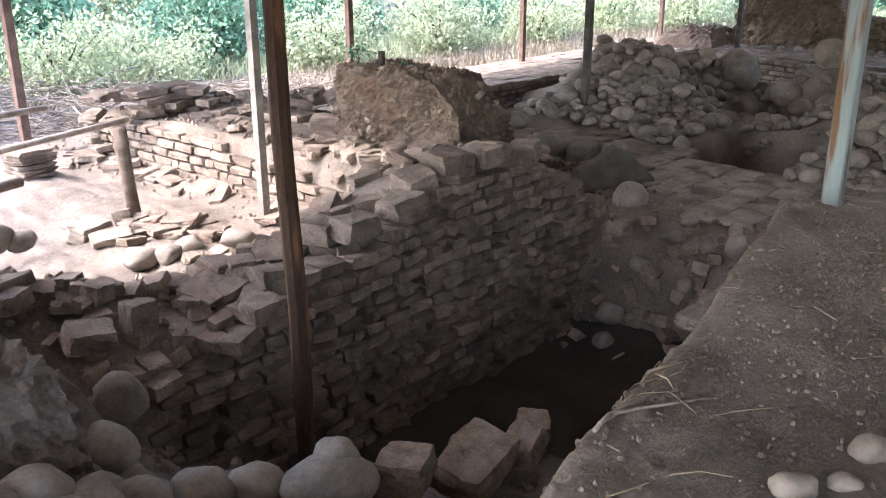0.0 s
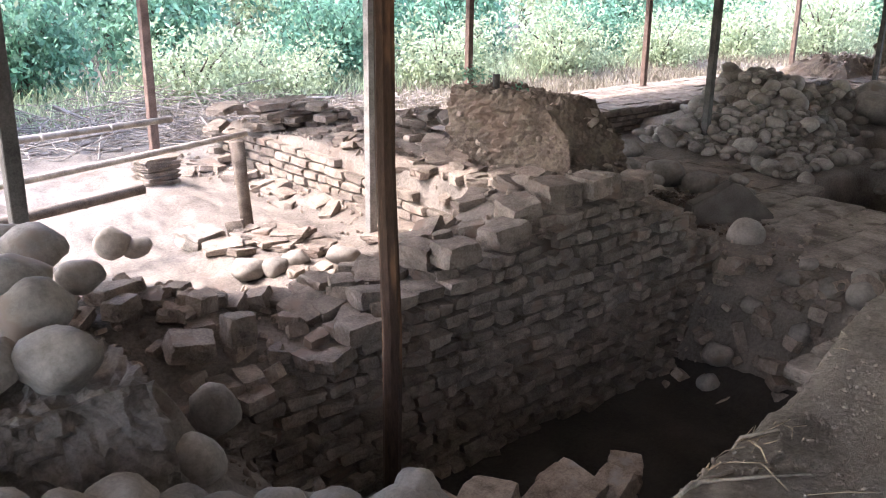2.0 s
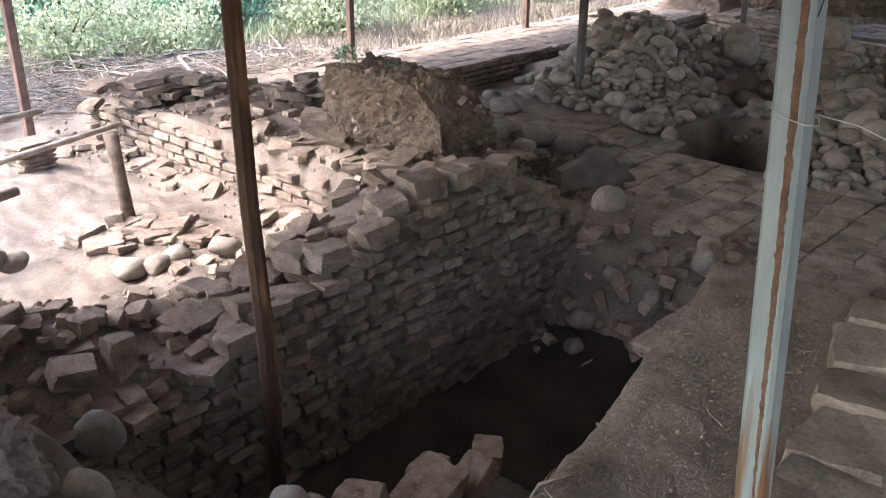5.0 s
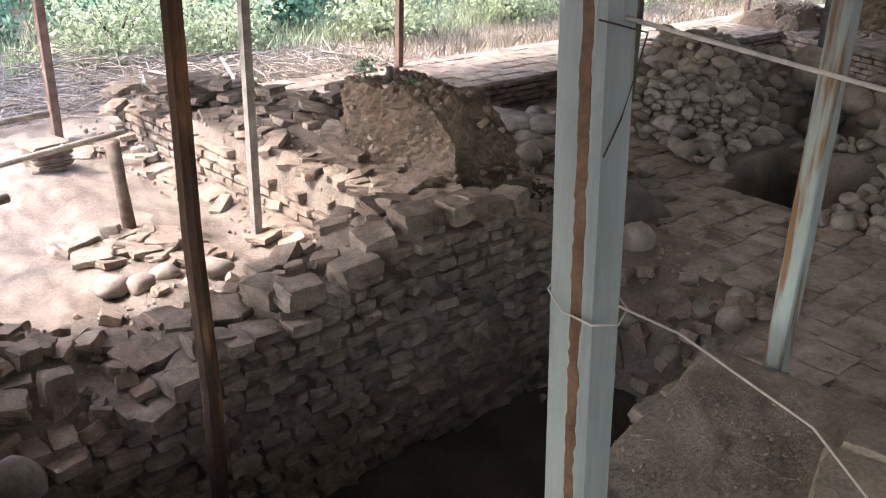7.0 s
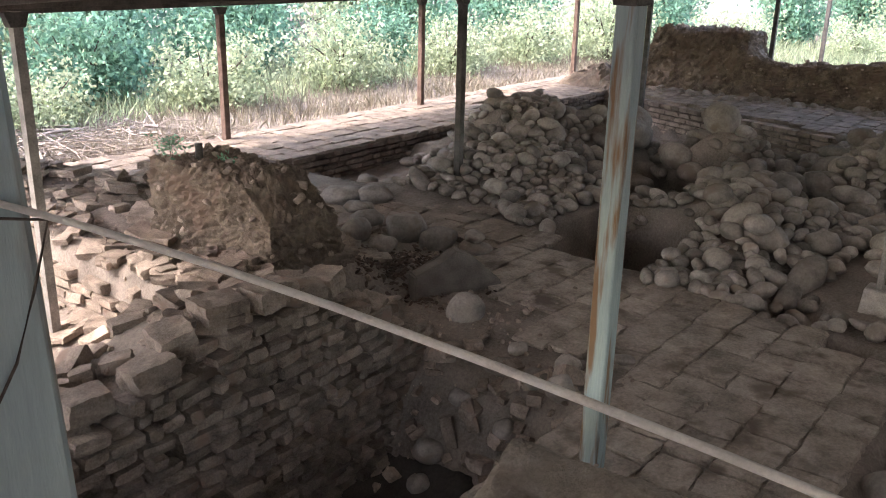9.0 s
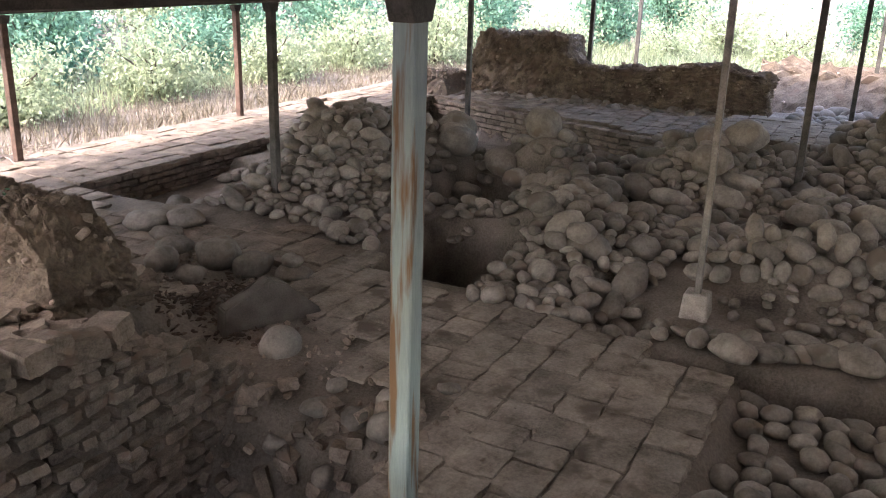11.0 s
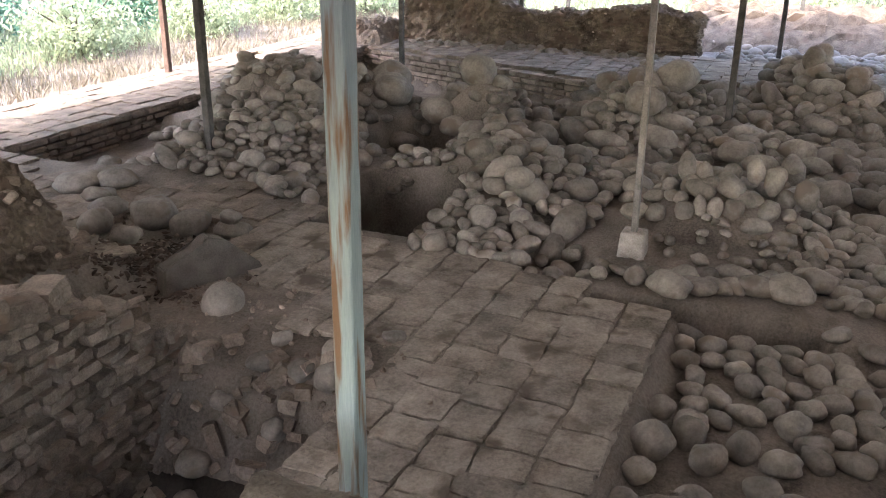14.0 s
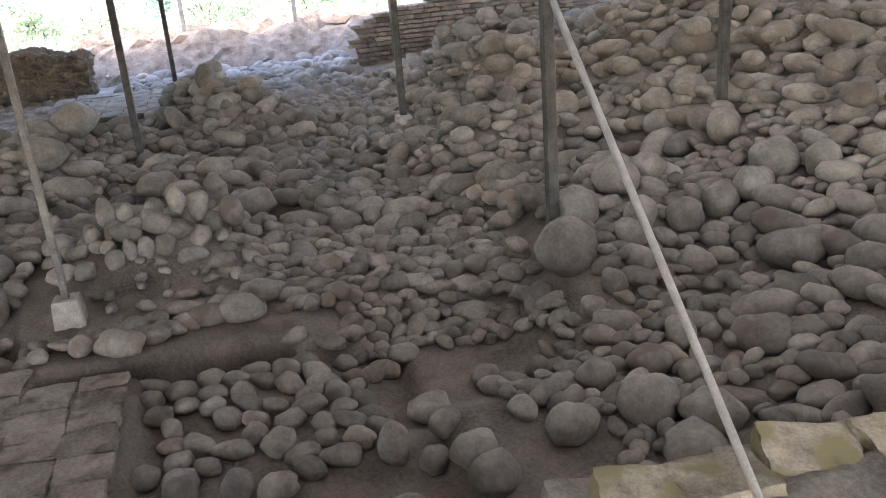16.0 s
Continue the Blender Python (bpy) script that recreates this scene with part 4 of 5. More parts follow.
# ---- rubble bricks ----
def rubble(x, y, w, d, h, label, group, kind="brick", z=None, tilt=12, turn=None, lift=0.42):
    gz = ground_at(x, y) if z is None else z
    return piece("loose_brick", SETS["chunk" if kind == "brick" and w < 0.31 else kind], sized(x, y, gz + h * lift, w, d, h, rng.normal(0, tilt), rng.normal(0, tilt), rng.uniform(-45, 45) if turn is None else turn), None, label, "brick", group)


for i in range(95):
    x = rng.uniform(2.2, 5.6)
    y = rng.uniform(3.36, 4.1)
    w = rng.uniform(0.10, 0.24)
    h = rng.uniform(0.05, 0.10)
    piece("brick", SETS["brick"], sized(x, y, ground_at(x, y) + h * 0.42, w, w * rng.uniform(0.55, 0.9), h, rng.normal(0, 12), rng.normal(0, 12), rng.uniform(-45, 45)), wall_trench)
for x, y, w, z in ((3.55, 3.42, 0.26, -0.17), (4.05, 3.50, 0.28, 0.0), (4.32, 3.42, 0.17, 0.0), (4.62, 3.45, 0.30, -0.06), (4.86, 3.5, 0.24, -0.08), (3.75, 3.5, 0.22, -0.08), (3.2, 3.44, 0.24, -0.22), (4.45, 3.46, 0.16, 0.0), (3.1, 3.62, 0.2, -0.25)):
    rubble(x, y, w, 0.2, 0.12, "squared old brick lying on the wall's broken top", "broken bricks on the wall", "brick", z, 6, rng.uniform(-20, 20), 0.45)
for i in range(55):
    x, y = rng.uniform(1.25, 2.75), rng.uniform(3.35, 4.7)
    w = rng.uniform(0.05, 0.16)
    rubble(x, y, w, w * rng.uniform(0.5, 0.9), rng.uniform(0.035, 0.08), "broken dusty brick in slumped rubble", "bricks in the slump")
for x, y, w, d, h, z in ((1.52, 4.05, 0.30, 0.18, 0.09, -0.22), (1.5, 3.9, 0.19, 0.14, 0.10, -0.25), (1.66, 4.0, 0.18, 0.15, 0.12, -0.3), (1.7, 3.62, 0.26, 0.2, 0.12, -0.42), (1.95, 3.62, 0.18, 0.14, 0.17, -0.42), (2.48, 3.36, 0.24, 0.16, 0.14, -0.47), (1.9, 3.9, 0.17, 0.12, 0.15, -0.36), (2.3, 3.32, 0.22, 0.15, 0.10, -0.55), (1.85, 3.3, 0.2, 0.14, 0.09, -0.6), (2.62, 3.7, 0.16, 0.14, 0.12, -0.35)):
    rubble(x, y, 0.84 * w, 0.84 * d, 0.84 * h, "squared grey brick resting in slumped rubble", "bricks in the slump", "brick", z, 8, rng.uniform(-30, 30), 0.5)
for i in range(30):
    x, y = rng.uniform(4.46, 5.15), rng.uniform(4.15, 5.1)
    w = rng.uniform(0.13, 0.26)
    rubble(x, y, w, w * rng.uniform(0.55, 0.8), rng.uniform(0.06, 0.1), "old squared brick strewn before the earth pillar", "bricks before the pillar", "brick", None, 9)
loose = []
for i in range(190):
    x, y = rng.uniform(4.1, 6.6), rng.uniform(4.3, 8.5)
    w = rng.uniform(0.10, 0.28)
    loose.append((BRICKS[i % 8], sized(x, y, ground_at(x, y) + 0.02, w, w * rng.uniform(0.55, 0.9), rng.uniform(0.04, 0.08), rng.normal(0, 9), rng.normal(0, 9), rng.uniform(-45, 45))))
for i in range(34):
    x, y = 4.75 + rng.normal(0, 0.32), 8.0 + rng.normal(0, 0.16)
    rubble(x, y, rng.uniform(0.22, 0.34), 0.18, 0.065, "old brick piled on the low wall's corner", "pile of bricks", "brick", -0.26 + 0.065 * int(rng.integers(0, 4)), 5)
for i in range(26):
    x, y = 5.5 + rng.normal(0, 0.35), 7.0 + rng.normal(0, 0.35)
    rubble(x, y, rng.uniform(0.16, 0.3), 0.18, 0.07, "old brick tumbled behind the earth pillar", "bricks behind the pillar", "brick", -0.3 + 0.06 * int(rng.integers(0, 4)), 10)
for i in range(34):
    x, y = rng.uniform(2.85, 3.75), 5.32 + rng.uniform(0, 0.55)
    w = rng.uniform(0.14, 0.30)
    rubble(x, y, w, w * 0.7, 0.05, "flat pale brick slab on sunlit soil", "flat slabs by the post", "brick", None, 5)
rubble(2.89, 5.98, 0.34, 0.22, 0.12, "single grey squared brick on sunlit soil", "", "block", None, 4, 25)
rubble(3.15, 5.90, 0.13, 0.12, 0.12, "small dark brick at the foot of a stake", "", "brick", None, 10)
for i, z in enumerate((0.0, 0.045, 0.09, 0.135, 0.18, 0.225)):
    rubble(3.42 + rng.normal(0, 0.01), 7.95 + rng.normal(0, 0.01), 0.36, 0.28, 0.042, "flat old tile in a neat stack", "stack of flat tiles", "brick", -0.66 + z, 1, 10 + rng.normal(0, 4), 0.5)
for i in range(7):
    rubble(4.1 + rng.normal(0, 0.12), 8.55 + rng.normal(0, 0.1), 0.3, 0.2, 0.07, "old brick lying beside the low wall", "pile of bricks", "brick", None, 8)
for x, y in ((5.38, 2.88), (5.45, 2.76)):
    piece("loose_brick", SETS["brick"], sized(x, y, ground_at(x, y) + 0.07, 0.10, 0.075, 0.21, -20, 22, 27), None, "long brick leaning on edge at the trench's end", "brick", "leaning bricks")
for i in range(70):
    x, y = rng.uniform(4.95, 6.0), rng.uniform(1.95, 3.35)
    w = rng.uniform(0.06, 0.17)
    loose.append((BRICKS[i % 8], sized(x, y, ground_at(x, y) + 0.03, w, w * rng.uniform(0.6, 0.9), w * rng.uniform(0.4, 0.7), rng.normal(0, 22), rng.normal(0, 22), rng.uniform(-45, 45))))
for i in range(230):
    x, y = rng.uniform(1.3, 5.6), rng.uniform(3.36, 4.9)
    w = rng.uniform(0.04, 0.12)
    loose.append((BRICKS[i % 8], sized(x, y, ground_at(x, y) + 0.015, w, w * rng.uniform(0.6, 0.9), w * rng.uniform(0.4, 0.7), rng.normal(0, 22), rng.normal(0, 22), rng.uniform(-45, 45))))
stuff("broken_bricks", loose, BRICK_FAR, "strewn broken bricks on rubble slopes and platforms", "bricks", None, False)
for x, y, w, d, h, z in ((2.26, 2.18, 0.24, 0.2, 0.14, -0.80), (2.64, 2.12, 0.36, 0.24, 0.15, -0.93), (2.98, 2.1, 0.20, 0.18, 0.11, -0.97), (2.1, 2.3, 0.18, 0.15, 0.10, -0.8), (2.4, 2.3, 0.2, 0.16, 0.12, -0.95), (2.85, 2.3, 0.22, 0.16, 0.10, -0.98), (3.2, 2.2, 0.2, 0.16, 0.10, -1.0)):
    rubble(x, y, w, d, h, "chunk of orange brick low in the trench", "orange bricks in the trench", "red", z, 7, rng.uniform(5, 40), 0.5)
for x, y, w, d in ((3.02, 0.42, 0.28, 0.24), (2.74, 0.36, 0.30, 0.24), (2.46, 0.30, 0.34, 0.25), (2.18, 0.27, 0.28, 0.25), (3.28, 0.46, 0.26, 0.24), (3.46, 0.28, 0.24, 0.22), (2.9, 0.12, 0.3, 0.22), (2.55, 0.05, 0.3, 0.22), (3.2, 0.16, 0.27, 0.22)):
    rubble(x, y, w, d, 0.12, "pale squared stone block laid as a path edge", "pale blocks of the path edge", "block", None, 4, rng.uniform(-5, 16), 0.42)
for y, w in ((-1.30, 0.28), (-1.55, 0.28), (-1.85, 0.30), (-2.16, 0.30), (-2.47, 0.28), (-2.8, 0.3)):
    rubble(3.98 + rng.normal(0, 0.02), y, 0.24, w, 0.11, "yellowish mossy brick along the bank's edge", "mossy bricks of the bank's edge", "mossy", 0.28, 4, rng.normal(-8, 5), 0.2)
    rubble(4.06 + rng.normal(0, 0.02), y + 0.12, 0.2, w, 0.10, "dusty brick below the mossy edge course", "mossy bricks of the bank's edge", "block", 0.20, 4, rng.normal(-8, 5), 0.5)

# ---- rails, stake, ropes ----
def rod(name, points, radii, mat, label, category, sides=8, parent=None, knots=0):
    ob = empty(name, pose(*points[0]), label, category)
    base = Vector(points[0])
    v, f = tube([Vector(p) - base for p in points], radii, sides)
    link_mesh("shaft", v, f, mat, ob, True)
    if knots:
        a, b = Vector(points[0]), Vector(points[-1])
        for i in range(1, knots + 1):
            p, d = a.lerp(b, i / (knots + 1)) - base, (b - a).normalized() * 0.006
            v, f = tube([p - d, p + d], [radii[0] * 1.16] * 2, sides)
            link_mesh("node", v, f, mat, ob, True)
    return ob


rod("wooden_stake", [(3.41, 6.19, -0.75), (3.37, 6.17, -0.35), (3.33, 6.15, 0.03)], [0.055, 0.05, 0.06], WOOD, "short rough timber stake driven into soil", "stake", 9)
rod("bamboo_rail", [(3.48, 6.26, 0.06), (2.4, 6.05, 0.02), (1.3, 5.85, -0.02), (-1.5, 5.35, -0.10)], [0.022, 0.024, 0.026, 0.03], BAMBOO, "pale thin bamboo rail tied to the stake", "rail", 8, None, 9)
rod("bamboo_rail", [(2.53, 6.08, -0.22), (1.2, 5.75, -0.24), (-1.6, 5.1, -0.3)], [0.036, 0.036, 0.038], WOOD, "thick dark bamboo rail with a cut end", "rail", 9, None, 8)
rod("bamboo_rail", [(3.15, 6.9, 0.12), (1.5, 6.6, 0.12), (-1.8, 5.9, 0.1)], [0.026, 0.027, 0.028], BAMBOO, "weathered bamboo rail at the edge of the shelter", "rail", 9, None, 8)
sag = [Vector((1.475, 0.235, 1.815)) * (1 - k) ** 2 + Vector((1.69, -0.06, 1.735)) * 2 * k * (1 - k) + Vector((1.58, -1.6, 1.62)) * k * k for k in [i / 15 for i in range(16)]]
rod("rope", sag, [0.0021] * 16, ROPE, "taut white rope tied to a painted steel post", "rope", 6)
rod("rope", [(3.53, -0.74, 2.14), (3.12, -0.75, 1.77), (2.71, -0.77, 1.38), (1.66, -0.82, 0.38)], [0.0045] * 4, ROPE, "taut pale rope running from the roof to the ground", "rope", 6)
rod("rope", [(1.485, 0.208, 1.555), (1.50, 0.15, 1.545), (1.53, 0.03, 1.495), (1.61, -0.3, 1.18), (1.75, -0.8, 0.38)], [0.0012] * 5, ROPE, "thin slack cord hanging from a painted post", "cord", 5)
rod("wire", [(1.44, 0.225, 1.815), (1.503, 0.222, 1.80), (1.491, 0.2215, 1.765), (1.477, 0.221, 1.73), (1.457, 0.2205, 1.70)], [0.0009] * 5, WIRE, "dark twisted wire wound on a painted post", "wire", 5)
loop = []
for i in range(9):
    a = 2 * math.pi * i / 8
    loop.append((1.478 + 0.038 * math.cos(a), 0.238 + 0.038 * math.sin(a), 1.553 + 0.012 * math.sin(a)))
rod("cord", loop, [0.0011] * 9, ROPE, "thin cord wound round a painted steel post", "cord", 5)

for line in (((1.50, 0.90), (1.58, 0.86), (1.70, 0.78), (1.78, 0.72)), ((1.47, 0.85), (1.56, 0.87), (1.68, 0.84)), ((1.76, 0.97), (1.86, 0.93), (1.94, 0.88))):
    pts = [(x, y, ground_at(x, y) + 0.008) for x, y in line]
    rod("dry_stick", pts, [0.006, 0.005, 0.004, 0.003][:len(pts)], BAMBOO, "bleached dry stick lying on the soil bank", "stick", 6)

# stub pipe and small plant on the earth pillar
rod("pipe_stub", [(5.40, 5.40, 0.28), (5.40, 5.40, 0.48)], [0.03, 0.03], STEEL_DARK, "short dark pipe stub on the earth pillar", "pipe")
for x, y, s in ((5.46, 5.55, 0.10), (5.3, 5.3, 0.13), (5.55, 5.2, 0.12), (5.65, 5.05, 0.09)):
    river_stone(x, y, s, 0.6, 0.30, "small dark stone on the earth pillar", "stones on the pillar")


# ---- plants ----
def leaf_cloud(centres, spread, count, size, seed, droop=0.2):
    """Vertices and quads of many small pointed leaves round the centres."""
    r = np.random.default_rng(seed)
    c = np.array(centres)
    k = r.integers(len(c), size=count)
    p = c[k] + r.normal(0, 1, (count, 3)) * np.array(spread)
    a = r.normal(0, 1, (count, 3))
    a[:, 2] -= droop
    a /= np.linalg.norm(a, axis=1)[:, None]
    b = np.cross(a, r.normal(0, 1, (count, 3)))
    b /= np.linalg.norm(b, axis=1)[:, None]
    s = size * r.uniform(0.6, 1.3, count)[:, None]
    v = np.stack([p, p + a * s * 0.5 + b * s * 0.24, p + a * s, p + a * s * 0.5 - b * s * 0.24], 1).reshape(-1, 3)
    q = np.arange(count * 4).reshape(-1, 4)
    return v, q


def leaves_mesh(name, v, q, mat, parent=None):
    me = bpy.data.meshes.new(name)
    me.vertices.add(len(v))
    me.vertices.foreach_set("co", np.asarray(v, float).ravel())
    me.loops.add(q.size)
    me.loops.foreach_set("vertex_index", q.ravel())
    me.polygons.add(len(q))
    me.polygons.foreach_set("loop_start", np.arange(0, q.size, q.shape[1]))
    me.update(calc_edges=True)
    me.materials.append(mat)
    ob = new(name, me)
    ob.parent = parent
    return ob


def bush(seed, w, h, count, size, mat):
    """A bush: forked stems and an uneven crown of leaf clumps."""
    r = np.random.default_rng(seed)
    ob = empty("bush", pose(0, 0, 0), "leafy green bush beyond the shelter", "bush", "bushes beyond the shelter")
    stems, tips = [], []
    for i in range(9):
        a, lean = r.uniform(0, 6.28), r.uniform(0.15, 0.55) * w
        top = Vector((math.cos(a) * lean, math.sin(a) * lean, h * r.uniform(0.5, 0.95)))
        stems.append(tube([(0, 0, -0.1), top * 0.5 + Vector((0, 0, 0.12 * h)), top], [0.03, 0.02, 0.008], 5))
        tips.append(top)
    v, f = join(stems)
    link_mesh("stem", v, f, BARK, ob)
    centres = []
    for tip in tips:
        for _ in range(9):
            centres.append(tip * r.uniform(0.35, 1.0) + Vector(r.normal(0, 1, 3)) * 0.16 * w)
    for _ in range(30):
        a, d = r.uniform(0, 6.28), w * 0.55 * math.sqrt(r.random())
        centres.append(Vector((math.cos(a) * d, math.sin(a) * d, h * r.uniform(0.08, 0.6))))
    centres = [c for c in centres if c.z > 0.05]
    v, q = leaf_cloud(centres, (0.13 * w, 0.13 * w, 0.10 * h), count, size, seed)
    v[:, 2] = np.maximum(v[:, 2], 0.0)
    leaves_mesh("crown", v, q, mat, ob)
    return ob


def tree(seed, h, w, count, size, mat):
    """A tree: a tapered, bent trunk, limbs, and a ragged crown."""
    r = np.random.default_rng(seed)
    ob = empty("tree", pose(0, 0, 0), "leafy tree at the edge of the wood", "tree", "trees of the wood's edge")
    bend = Vector((r.normal(0, 0.3), r.normal(0, 0.3), 0))
    pieces = [tube([(0, 0, -0.2), bend * 0.4 + Vector((0, 0, h * 0.3)), bend + Vector((0, 0, h * 0.62)), bend * 1.3 + Vector((0, 0, h * 0.9))], [0.16, 0.13, 0.08, 0.03], 8)]
    centres = []
    for i in range(14):
        z = h * r.uniform(0.16, 0.85)
        a, reach = r.uniform(0, 6.28), w * r.uniform(0.45, 1.0) * (1 - 0.4 * z / h)
        s = bend * (z / h) + Vector((0, 0, z))
        tip = s + Vector((math.cos(a) * reach, math.sin(a) * reach, r.uniform(-0.05, 0.22) * h))
        pieces.append(tube([s, s.lerp(tip, 0.5) + Vector((0, 0, 0.1)), tip], [0.05, 0.03, 0.01], 5))
        for k in range(8):
            centres.append(s.lerp(tip, r.uniform(0.35, 1.05)) + Vector(r.normal(0, 0.16 * w, 3)))
    v, f = join(pieces)
    link_mesh("trunk", v, f, BARK, ob)
    v, q = leaf_cloud(centres, (0.17 * w, 0.17 * w, 0.06 * h), count, size, seed, 0.5)
    leaves_mesh("crown", v, q, mat, ob)
    return ob


def spread_out(make, places, scales):
    """The first of its kind, then copies."""
    first = None
    for (x, y), s in zip(places, scales):
        m = pose(x, y, ground_at(x, y), 0, 0, float(rng.uniform(0, 360)))
        if first is None:
            first = make
            first.matrix_world = m
        else:
            ob = copy_thing(first, m)
            ob.scale = (s, s, s * float(rng.uniform(0.85, 1.2)))


spread_out(bush(1, 1.8, 1.9, 5200, 0.13, LEAF), ((9.5, 14.2), (13.5, 15.0), (17.0, 14.3), (11.6, 16.6), (20.5, 15.5), (7.0, 15.6), (15.4, 17.4), (24.0, 15.0), (4.4, 15.4), (28.0, 12.5), (31, 9.0)), (1, 1.1, 1.0, 1.3, 1.1, 1.2, 1.4, 1.2, 1.0, 1.2, 1.2))
spread_out(bush(2, 1.6, 1.2, 4200, 0.10, LEAF_PALE), ((11.0, 12.6), (8.0, 12.9), (14.6, 12.8), (17.6, 12.4), (20.4, 12.2), (23.5, 11.5), (26.0, 9.0), (28.5, 6.0), (29.0, 3.0), (28.6, 0.0), (29.5, -3.0), (6.2, 12.9), (32.0, 5.0), (32.5, -1.0), (30, -6.5), (25.6, 12.6), (1.6, 12.6)), (1, 0.9, 1.0, 0.9, 1.1, 1.2, 1.1, 1.0, 1.1, 1.0, 1.2, 0.9, 1.5, 1.4, 1.3, 1.3, 0.9))
spread_out(bush(3, 2.4, 2.6, 6500, 0.15, LEAF), ((12.5, 19.0), (17.5, 19.5), (22.5, 18.8), (7.5, 19.2), (27.0, 17.0), (32.0, 14.0), (3.0, 18.6), (36.0, 8.0), (37.0, 1.0), (36, -7), (-1.0, 16.5)), (1, 1.1, 1.2, 1.1, 1.2, 1.2, 1.1, 1.1, 1.0, 1.2, 1.1))
spread_out(tree(4, 6.0, 2.2, 9000, 0.17, LEAF), ((8.5, 22.5), (13.0, 23.5), (18.5, 23.5), (4.0, 21.5), (24.0, 23.0), (-0.5, 19.5), (30.0, 21.0), (10.5, 26.0), (16.0, 27.0), (36.0, 17.0), (21.5, 27.0), (-5.0, 17.0), (6.0, 25.5), (28, 26), (42, 10)), (1, 1.1, 1.0, 1.1, 1.2, 1.0, 1.2, 1.4, 1.4, 1.2, 1.4, 1.2, 1.4, 1.4, 1.3))
spread_out(tree(5, 4.2, 1.9, 7000, 0.13, LEAF_PALE), ((2.2, 12.6), (0.2, 13.8), (-2.4, 11.8), (10.6, 18.0), (19.6, 17.2)), (1, 1.0, 1.1, 0.9, 0.9))

# small plant on the pillar
plant = empty("small_plant", pose(5.22, 5.50, 0.30), "tiny green weed growing on the earth pillar", "plant")
v, f = join([tube([(0, 0, 0), (0.02 * i, 0.05 * math.sin(i), 0.16), (0.05 * i, 0.1 * math.sin(i), 0.22)], [0.004, 0.003, 0.002], 4) for i in (-2, -1, 1, 2)])
link_mesh("stem", v, f, BARK, plant)
v, q = leaf_cloud([(-0.1, -0.08, 0.2), (-0.05, -0.05, 0.16), (0.05, 0.08, 0.18), (0.3, -0.25, 0.05)], (0.05, 0.05, 0.03), 160, 0.045, 9)
leaves_mesh("leaves", v, q, LEAF, plant)

# dry branches, grass and straw
r9 = np.random.default_rng(9)
twigs = []
for i in range(1100):
    x, y = r9.uniform(2.0, 9.5), r9.uniform(9.75, 13.2)
    z = ground_at(x, y) + abs(r9.normal(0, 0.16)) * math.exp(-((x - 5.0) / 3.4) ** 2) + 0.02
    a, ln = r9.uniform(0, 6.28), r9.uniform(0.3, 1.5)
    d = Vector((math.cos(a), math.sin(a), r9.normal(0, 0.18))) * ln
    p = Vector((x, y, z))
    rad = r9.uniform(0.004, 0.013) if r9.random() < 0.95 else 0.03
    twigs.append(tube([p - d * 0.5, p + Vector(r9.normal(0, 0.05, 3)), p + d * 0.5], [rad, rad * 0.8, rad * 0.4], 4))
v, f = join(twigs)
tagged(link_mesh("dry_branches", v, f, TWIG), "tangle of bleached dry branches behind the dig", "branches", kind="stuff")


def blades(name, count, place, height, width, mat, label, category, seed, lie=0.25):
    r = np.random.default_rng(seed)
    x, y = place(r, count)
    z = land(x, y)
    a, ln = r.uniform(0, 6.28, count), height * r.uniform(0.5, 1.4, count)
    lean = r.normal(0, lie, count) * ln
    p = np.stack([x, y, z - 0.01], 1)
    side = np.stack([np.cos(a), np.sin(a), np.zeros(count)], 1) * width
    tip = p + np.stack([-np.sin(a) * lean, np.cos(a) * lean, ln], 1)
    mid = p * 0.5 + tip * 0.5 + np.stack([0 * a, 0 * a, 0.1 * ln], 1)
    v = np.stack([p - side, p + side, mid + side * 0.7, tip, mid - side * 0.7], 1).reshape(-1, 3)
    q = np.arange(count * 5).reshape(-1, 5)
    return tagged(leaves_mesh(name, v, q, mat), label, category, kind="stuff")


blades("dry_grass", 15000, lambda r, n: (r.uniform(5, 30, n), 10.1 + abs(r.normal(0, 2.2, n))), 0.2, 0.005, GRASS_DRY, "pale dry grass behind the paved platform", "grass", 31, 0.4)
blades("green_weeds", 12000, lambda r, n: (r.uniform(0, 34, n), 12.2 + abs(r.normal(0, 2.6, n))), 0.35, 0.012, LEAF_PALE, "pale green weeds behind the dig", "weeds", 32, 0.5)
blades("east_grass", 16000, lambda r, n: (24.5 + abs(r.normal(0, 4, n)), r.uniform(-12, 13, n)), 0.4, 0.01, LEAF_PALE, "pale green grass east of the dig", "grass", 33, 0.4)

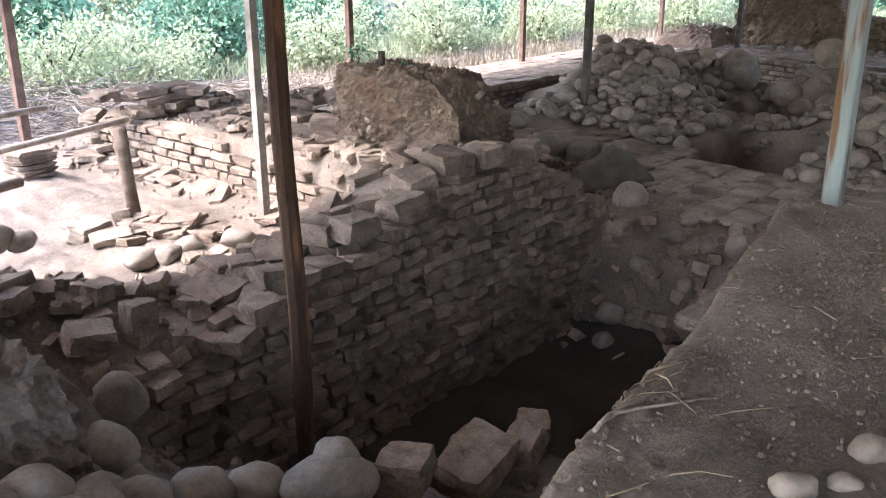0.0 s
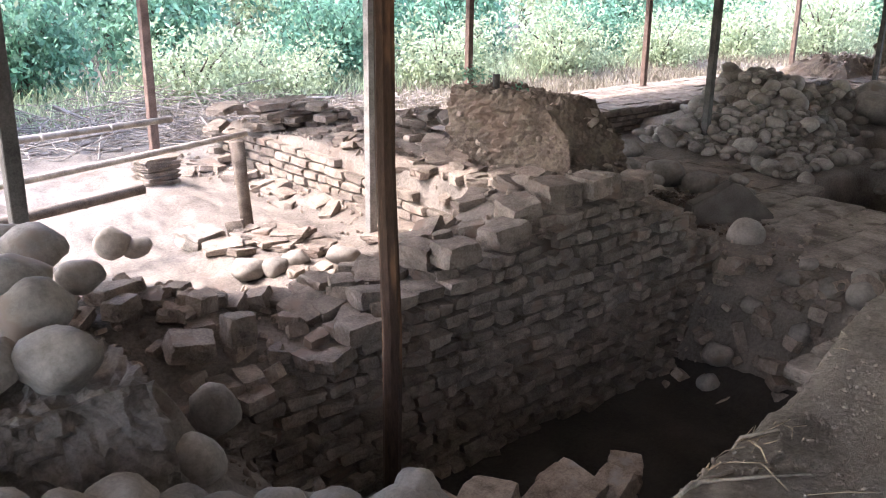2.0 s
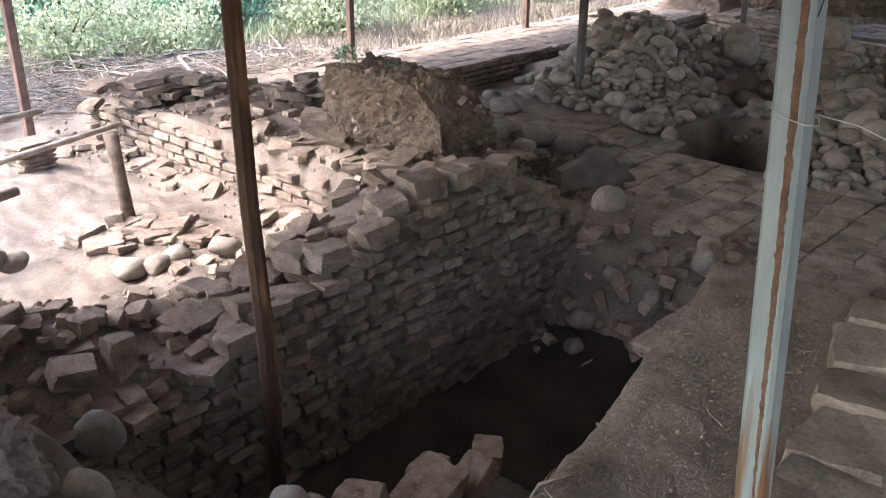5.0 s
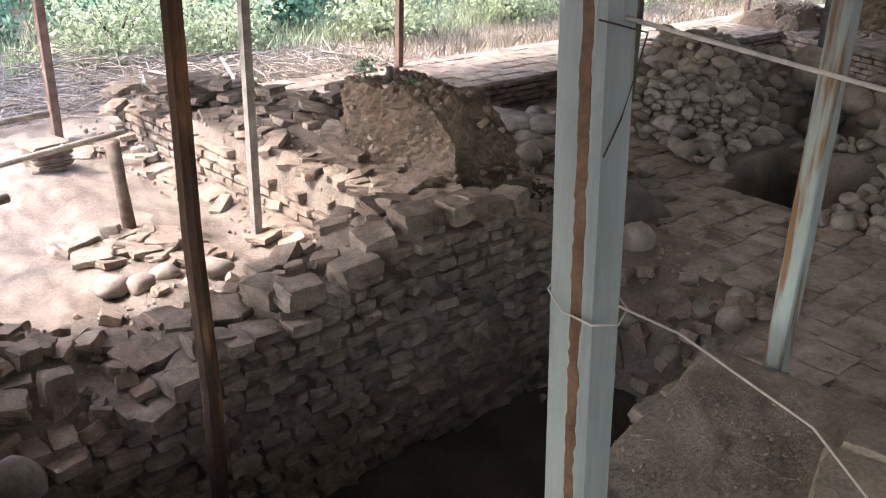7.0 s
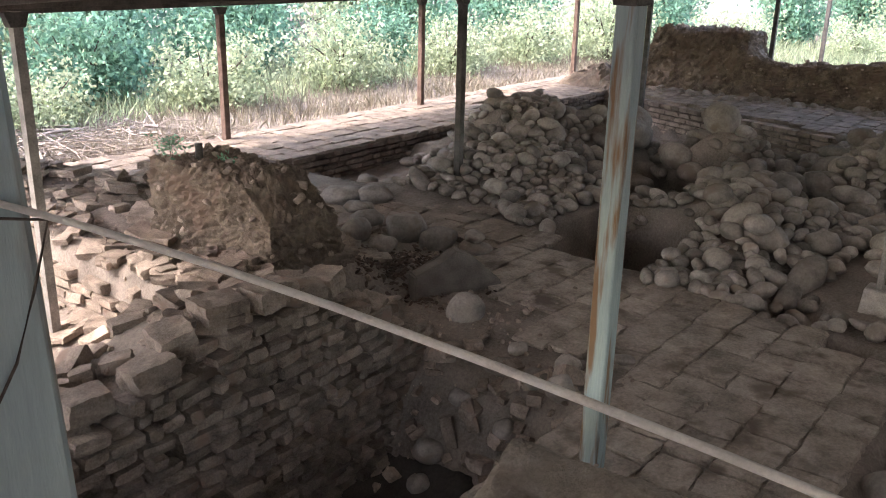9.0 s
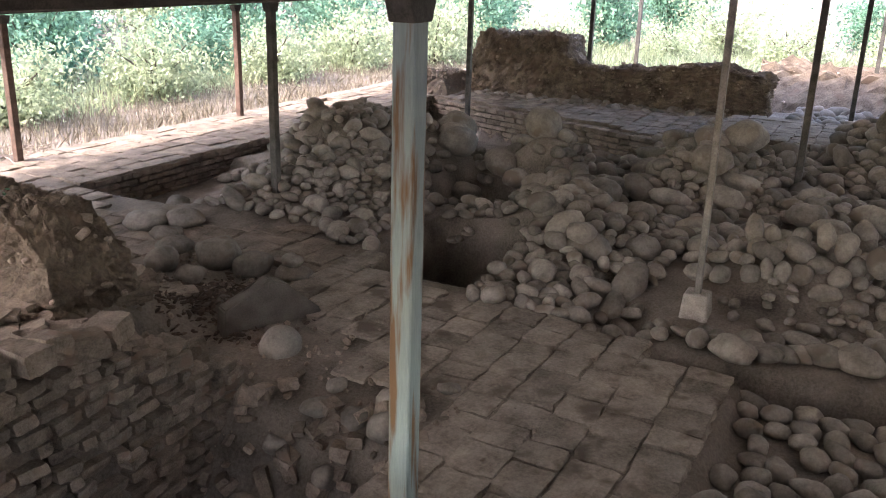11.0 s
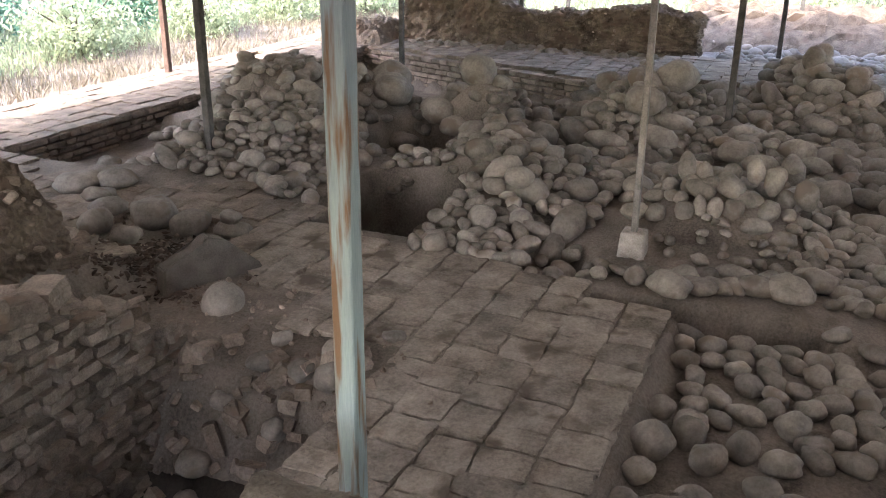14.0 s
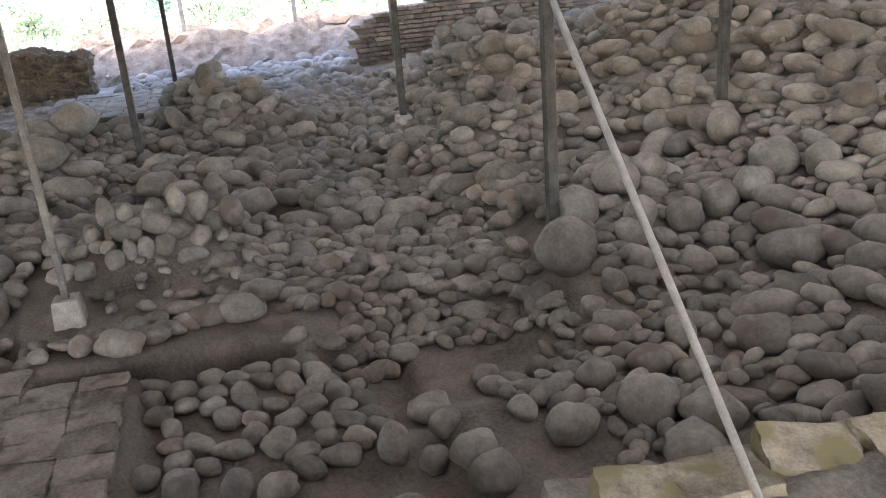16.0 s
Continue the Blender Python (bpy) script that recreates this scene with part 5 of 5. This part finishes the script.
straws = []
r11 = np.random.default_rng(11)
for i in range(170):
    x, y = r11.uniform(0.9, 3.9), r11.uniform(-1.2, 1.1)
    if r11.random() < 0.35:
        x, y = 1.75 + r11.normal(0, 0.12), 0.98 + r11.normal(0, 0.05)
    z = ground_at(x, y) + 0.006
    a, ln = r11.uniform(0, 6.28), r11.uniform(0.03, 0.16) if i > 14 else r11.uniform(0.2, 0.32)
    d = Vector((math.cos(a), math.sin(a), 0)) * ln
    e = Vector((x, y, 0)) + d
    p, e = Vector((x, y, z)), Vector((e.x, e.y, ground_at(e.x, e.y) + 0.008))
    rad = r11.uniform(0.0009, 0.0022)
    straws.append(tube([p, p.lerp(e, 0.5) + Vector((r11.normal(0, 0.008), r11.normal(0, 0.008), 0.006)), e], [rad, rad, rad * 0.7], 4))
v, f = join(straws)
tagged(link_mesh("straw_bits", v, f, STRAW), "scattered bits of dry straw on the soil bank", "straw", kind="stuff")

# crumbs of soil and pebbles
r12 = np.random.default_rng(12)
LUMPS = [cobble(90 + i, 1, 0.2) for i in range(5)]
for name, label, n, x0, x1, y0, y1, lo, hi in (("soil_crumbs", "small crumbs and pebbles strewn on the soil bank", 9000, 0.0, 4.25, -1.6, 1.45, 0.004, 0.017),
                                             ("rubble_chips", "brick chips and pebbles strewn in the dig", 5200, 1.3, 7.4, 1.3, 9.5, 0.012, 0.06)):
    items = []
    xs, ys = r12.uniform(x0, x1, n), r12.uniform(y0, y1, n)
    zs = land(xs, ys)
    for x, y, z in zip(xs, ys, zs):
        if name == "rubble_chips" and ((x > 6.3 and y < 3.0) or (x < 4.0 and y > 4.9) or (y > 7.9 and x > 5.2)):
            continue
        s = lo + (hi - lo) * r12.random() ** 3
        items.append((LUMPS[int(r12.integers(5))], sized(x, y, z + s * 0.2, s * 1.3, s, s * 0.8, *r12.uniform(0, 360, 3))))
    # Crumbs share the bank's soil, with light painted into its colour.
    stuff(name, items, LIT_LOAM if name == "soil_crumbs" else BRICK_FAR, label, "pebbles", None, False)

r13 = np.random.default_rng(13)
litter = []
for i in range(900):
    x, y = r13.normal(6.55, 0.34), r13.normal(4.25, 0.3)
    if 5.9 < x < 7.3 and 3.5 < y < 5.0:
        s = r13.uniform(0.012, 0.05)
        litter.append((LUMPS[int(r13.integers(5))], sized(x, y, ground_at(x, y) + 0.008, s * 2, s, s * 0.35, r13.normal(0, 20), r13.normal(0, 20), r13.uniform(0, 360))))
stuff("dead_leaf_litter", litter, HUMUS, "dark brown leaf litter behind the stone slab", "litter", None, False)
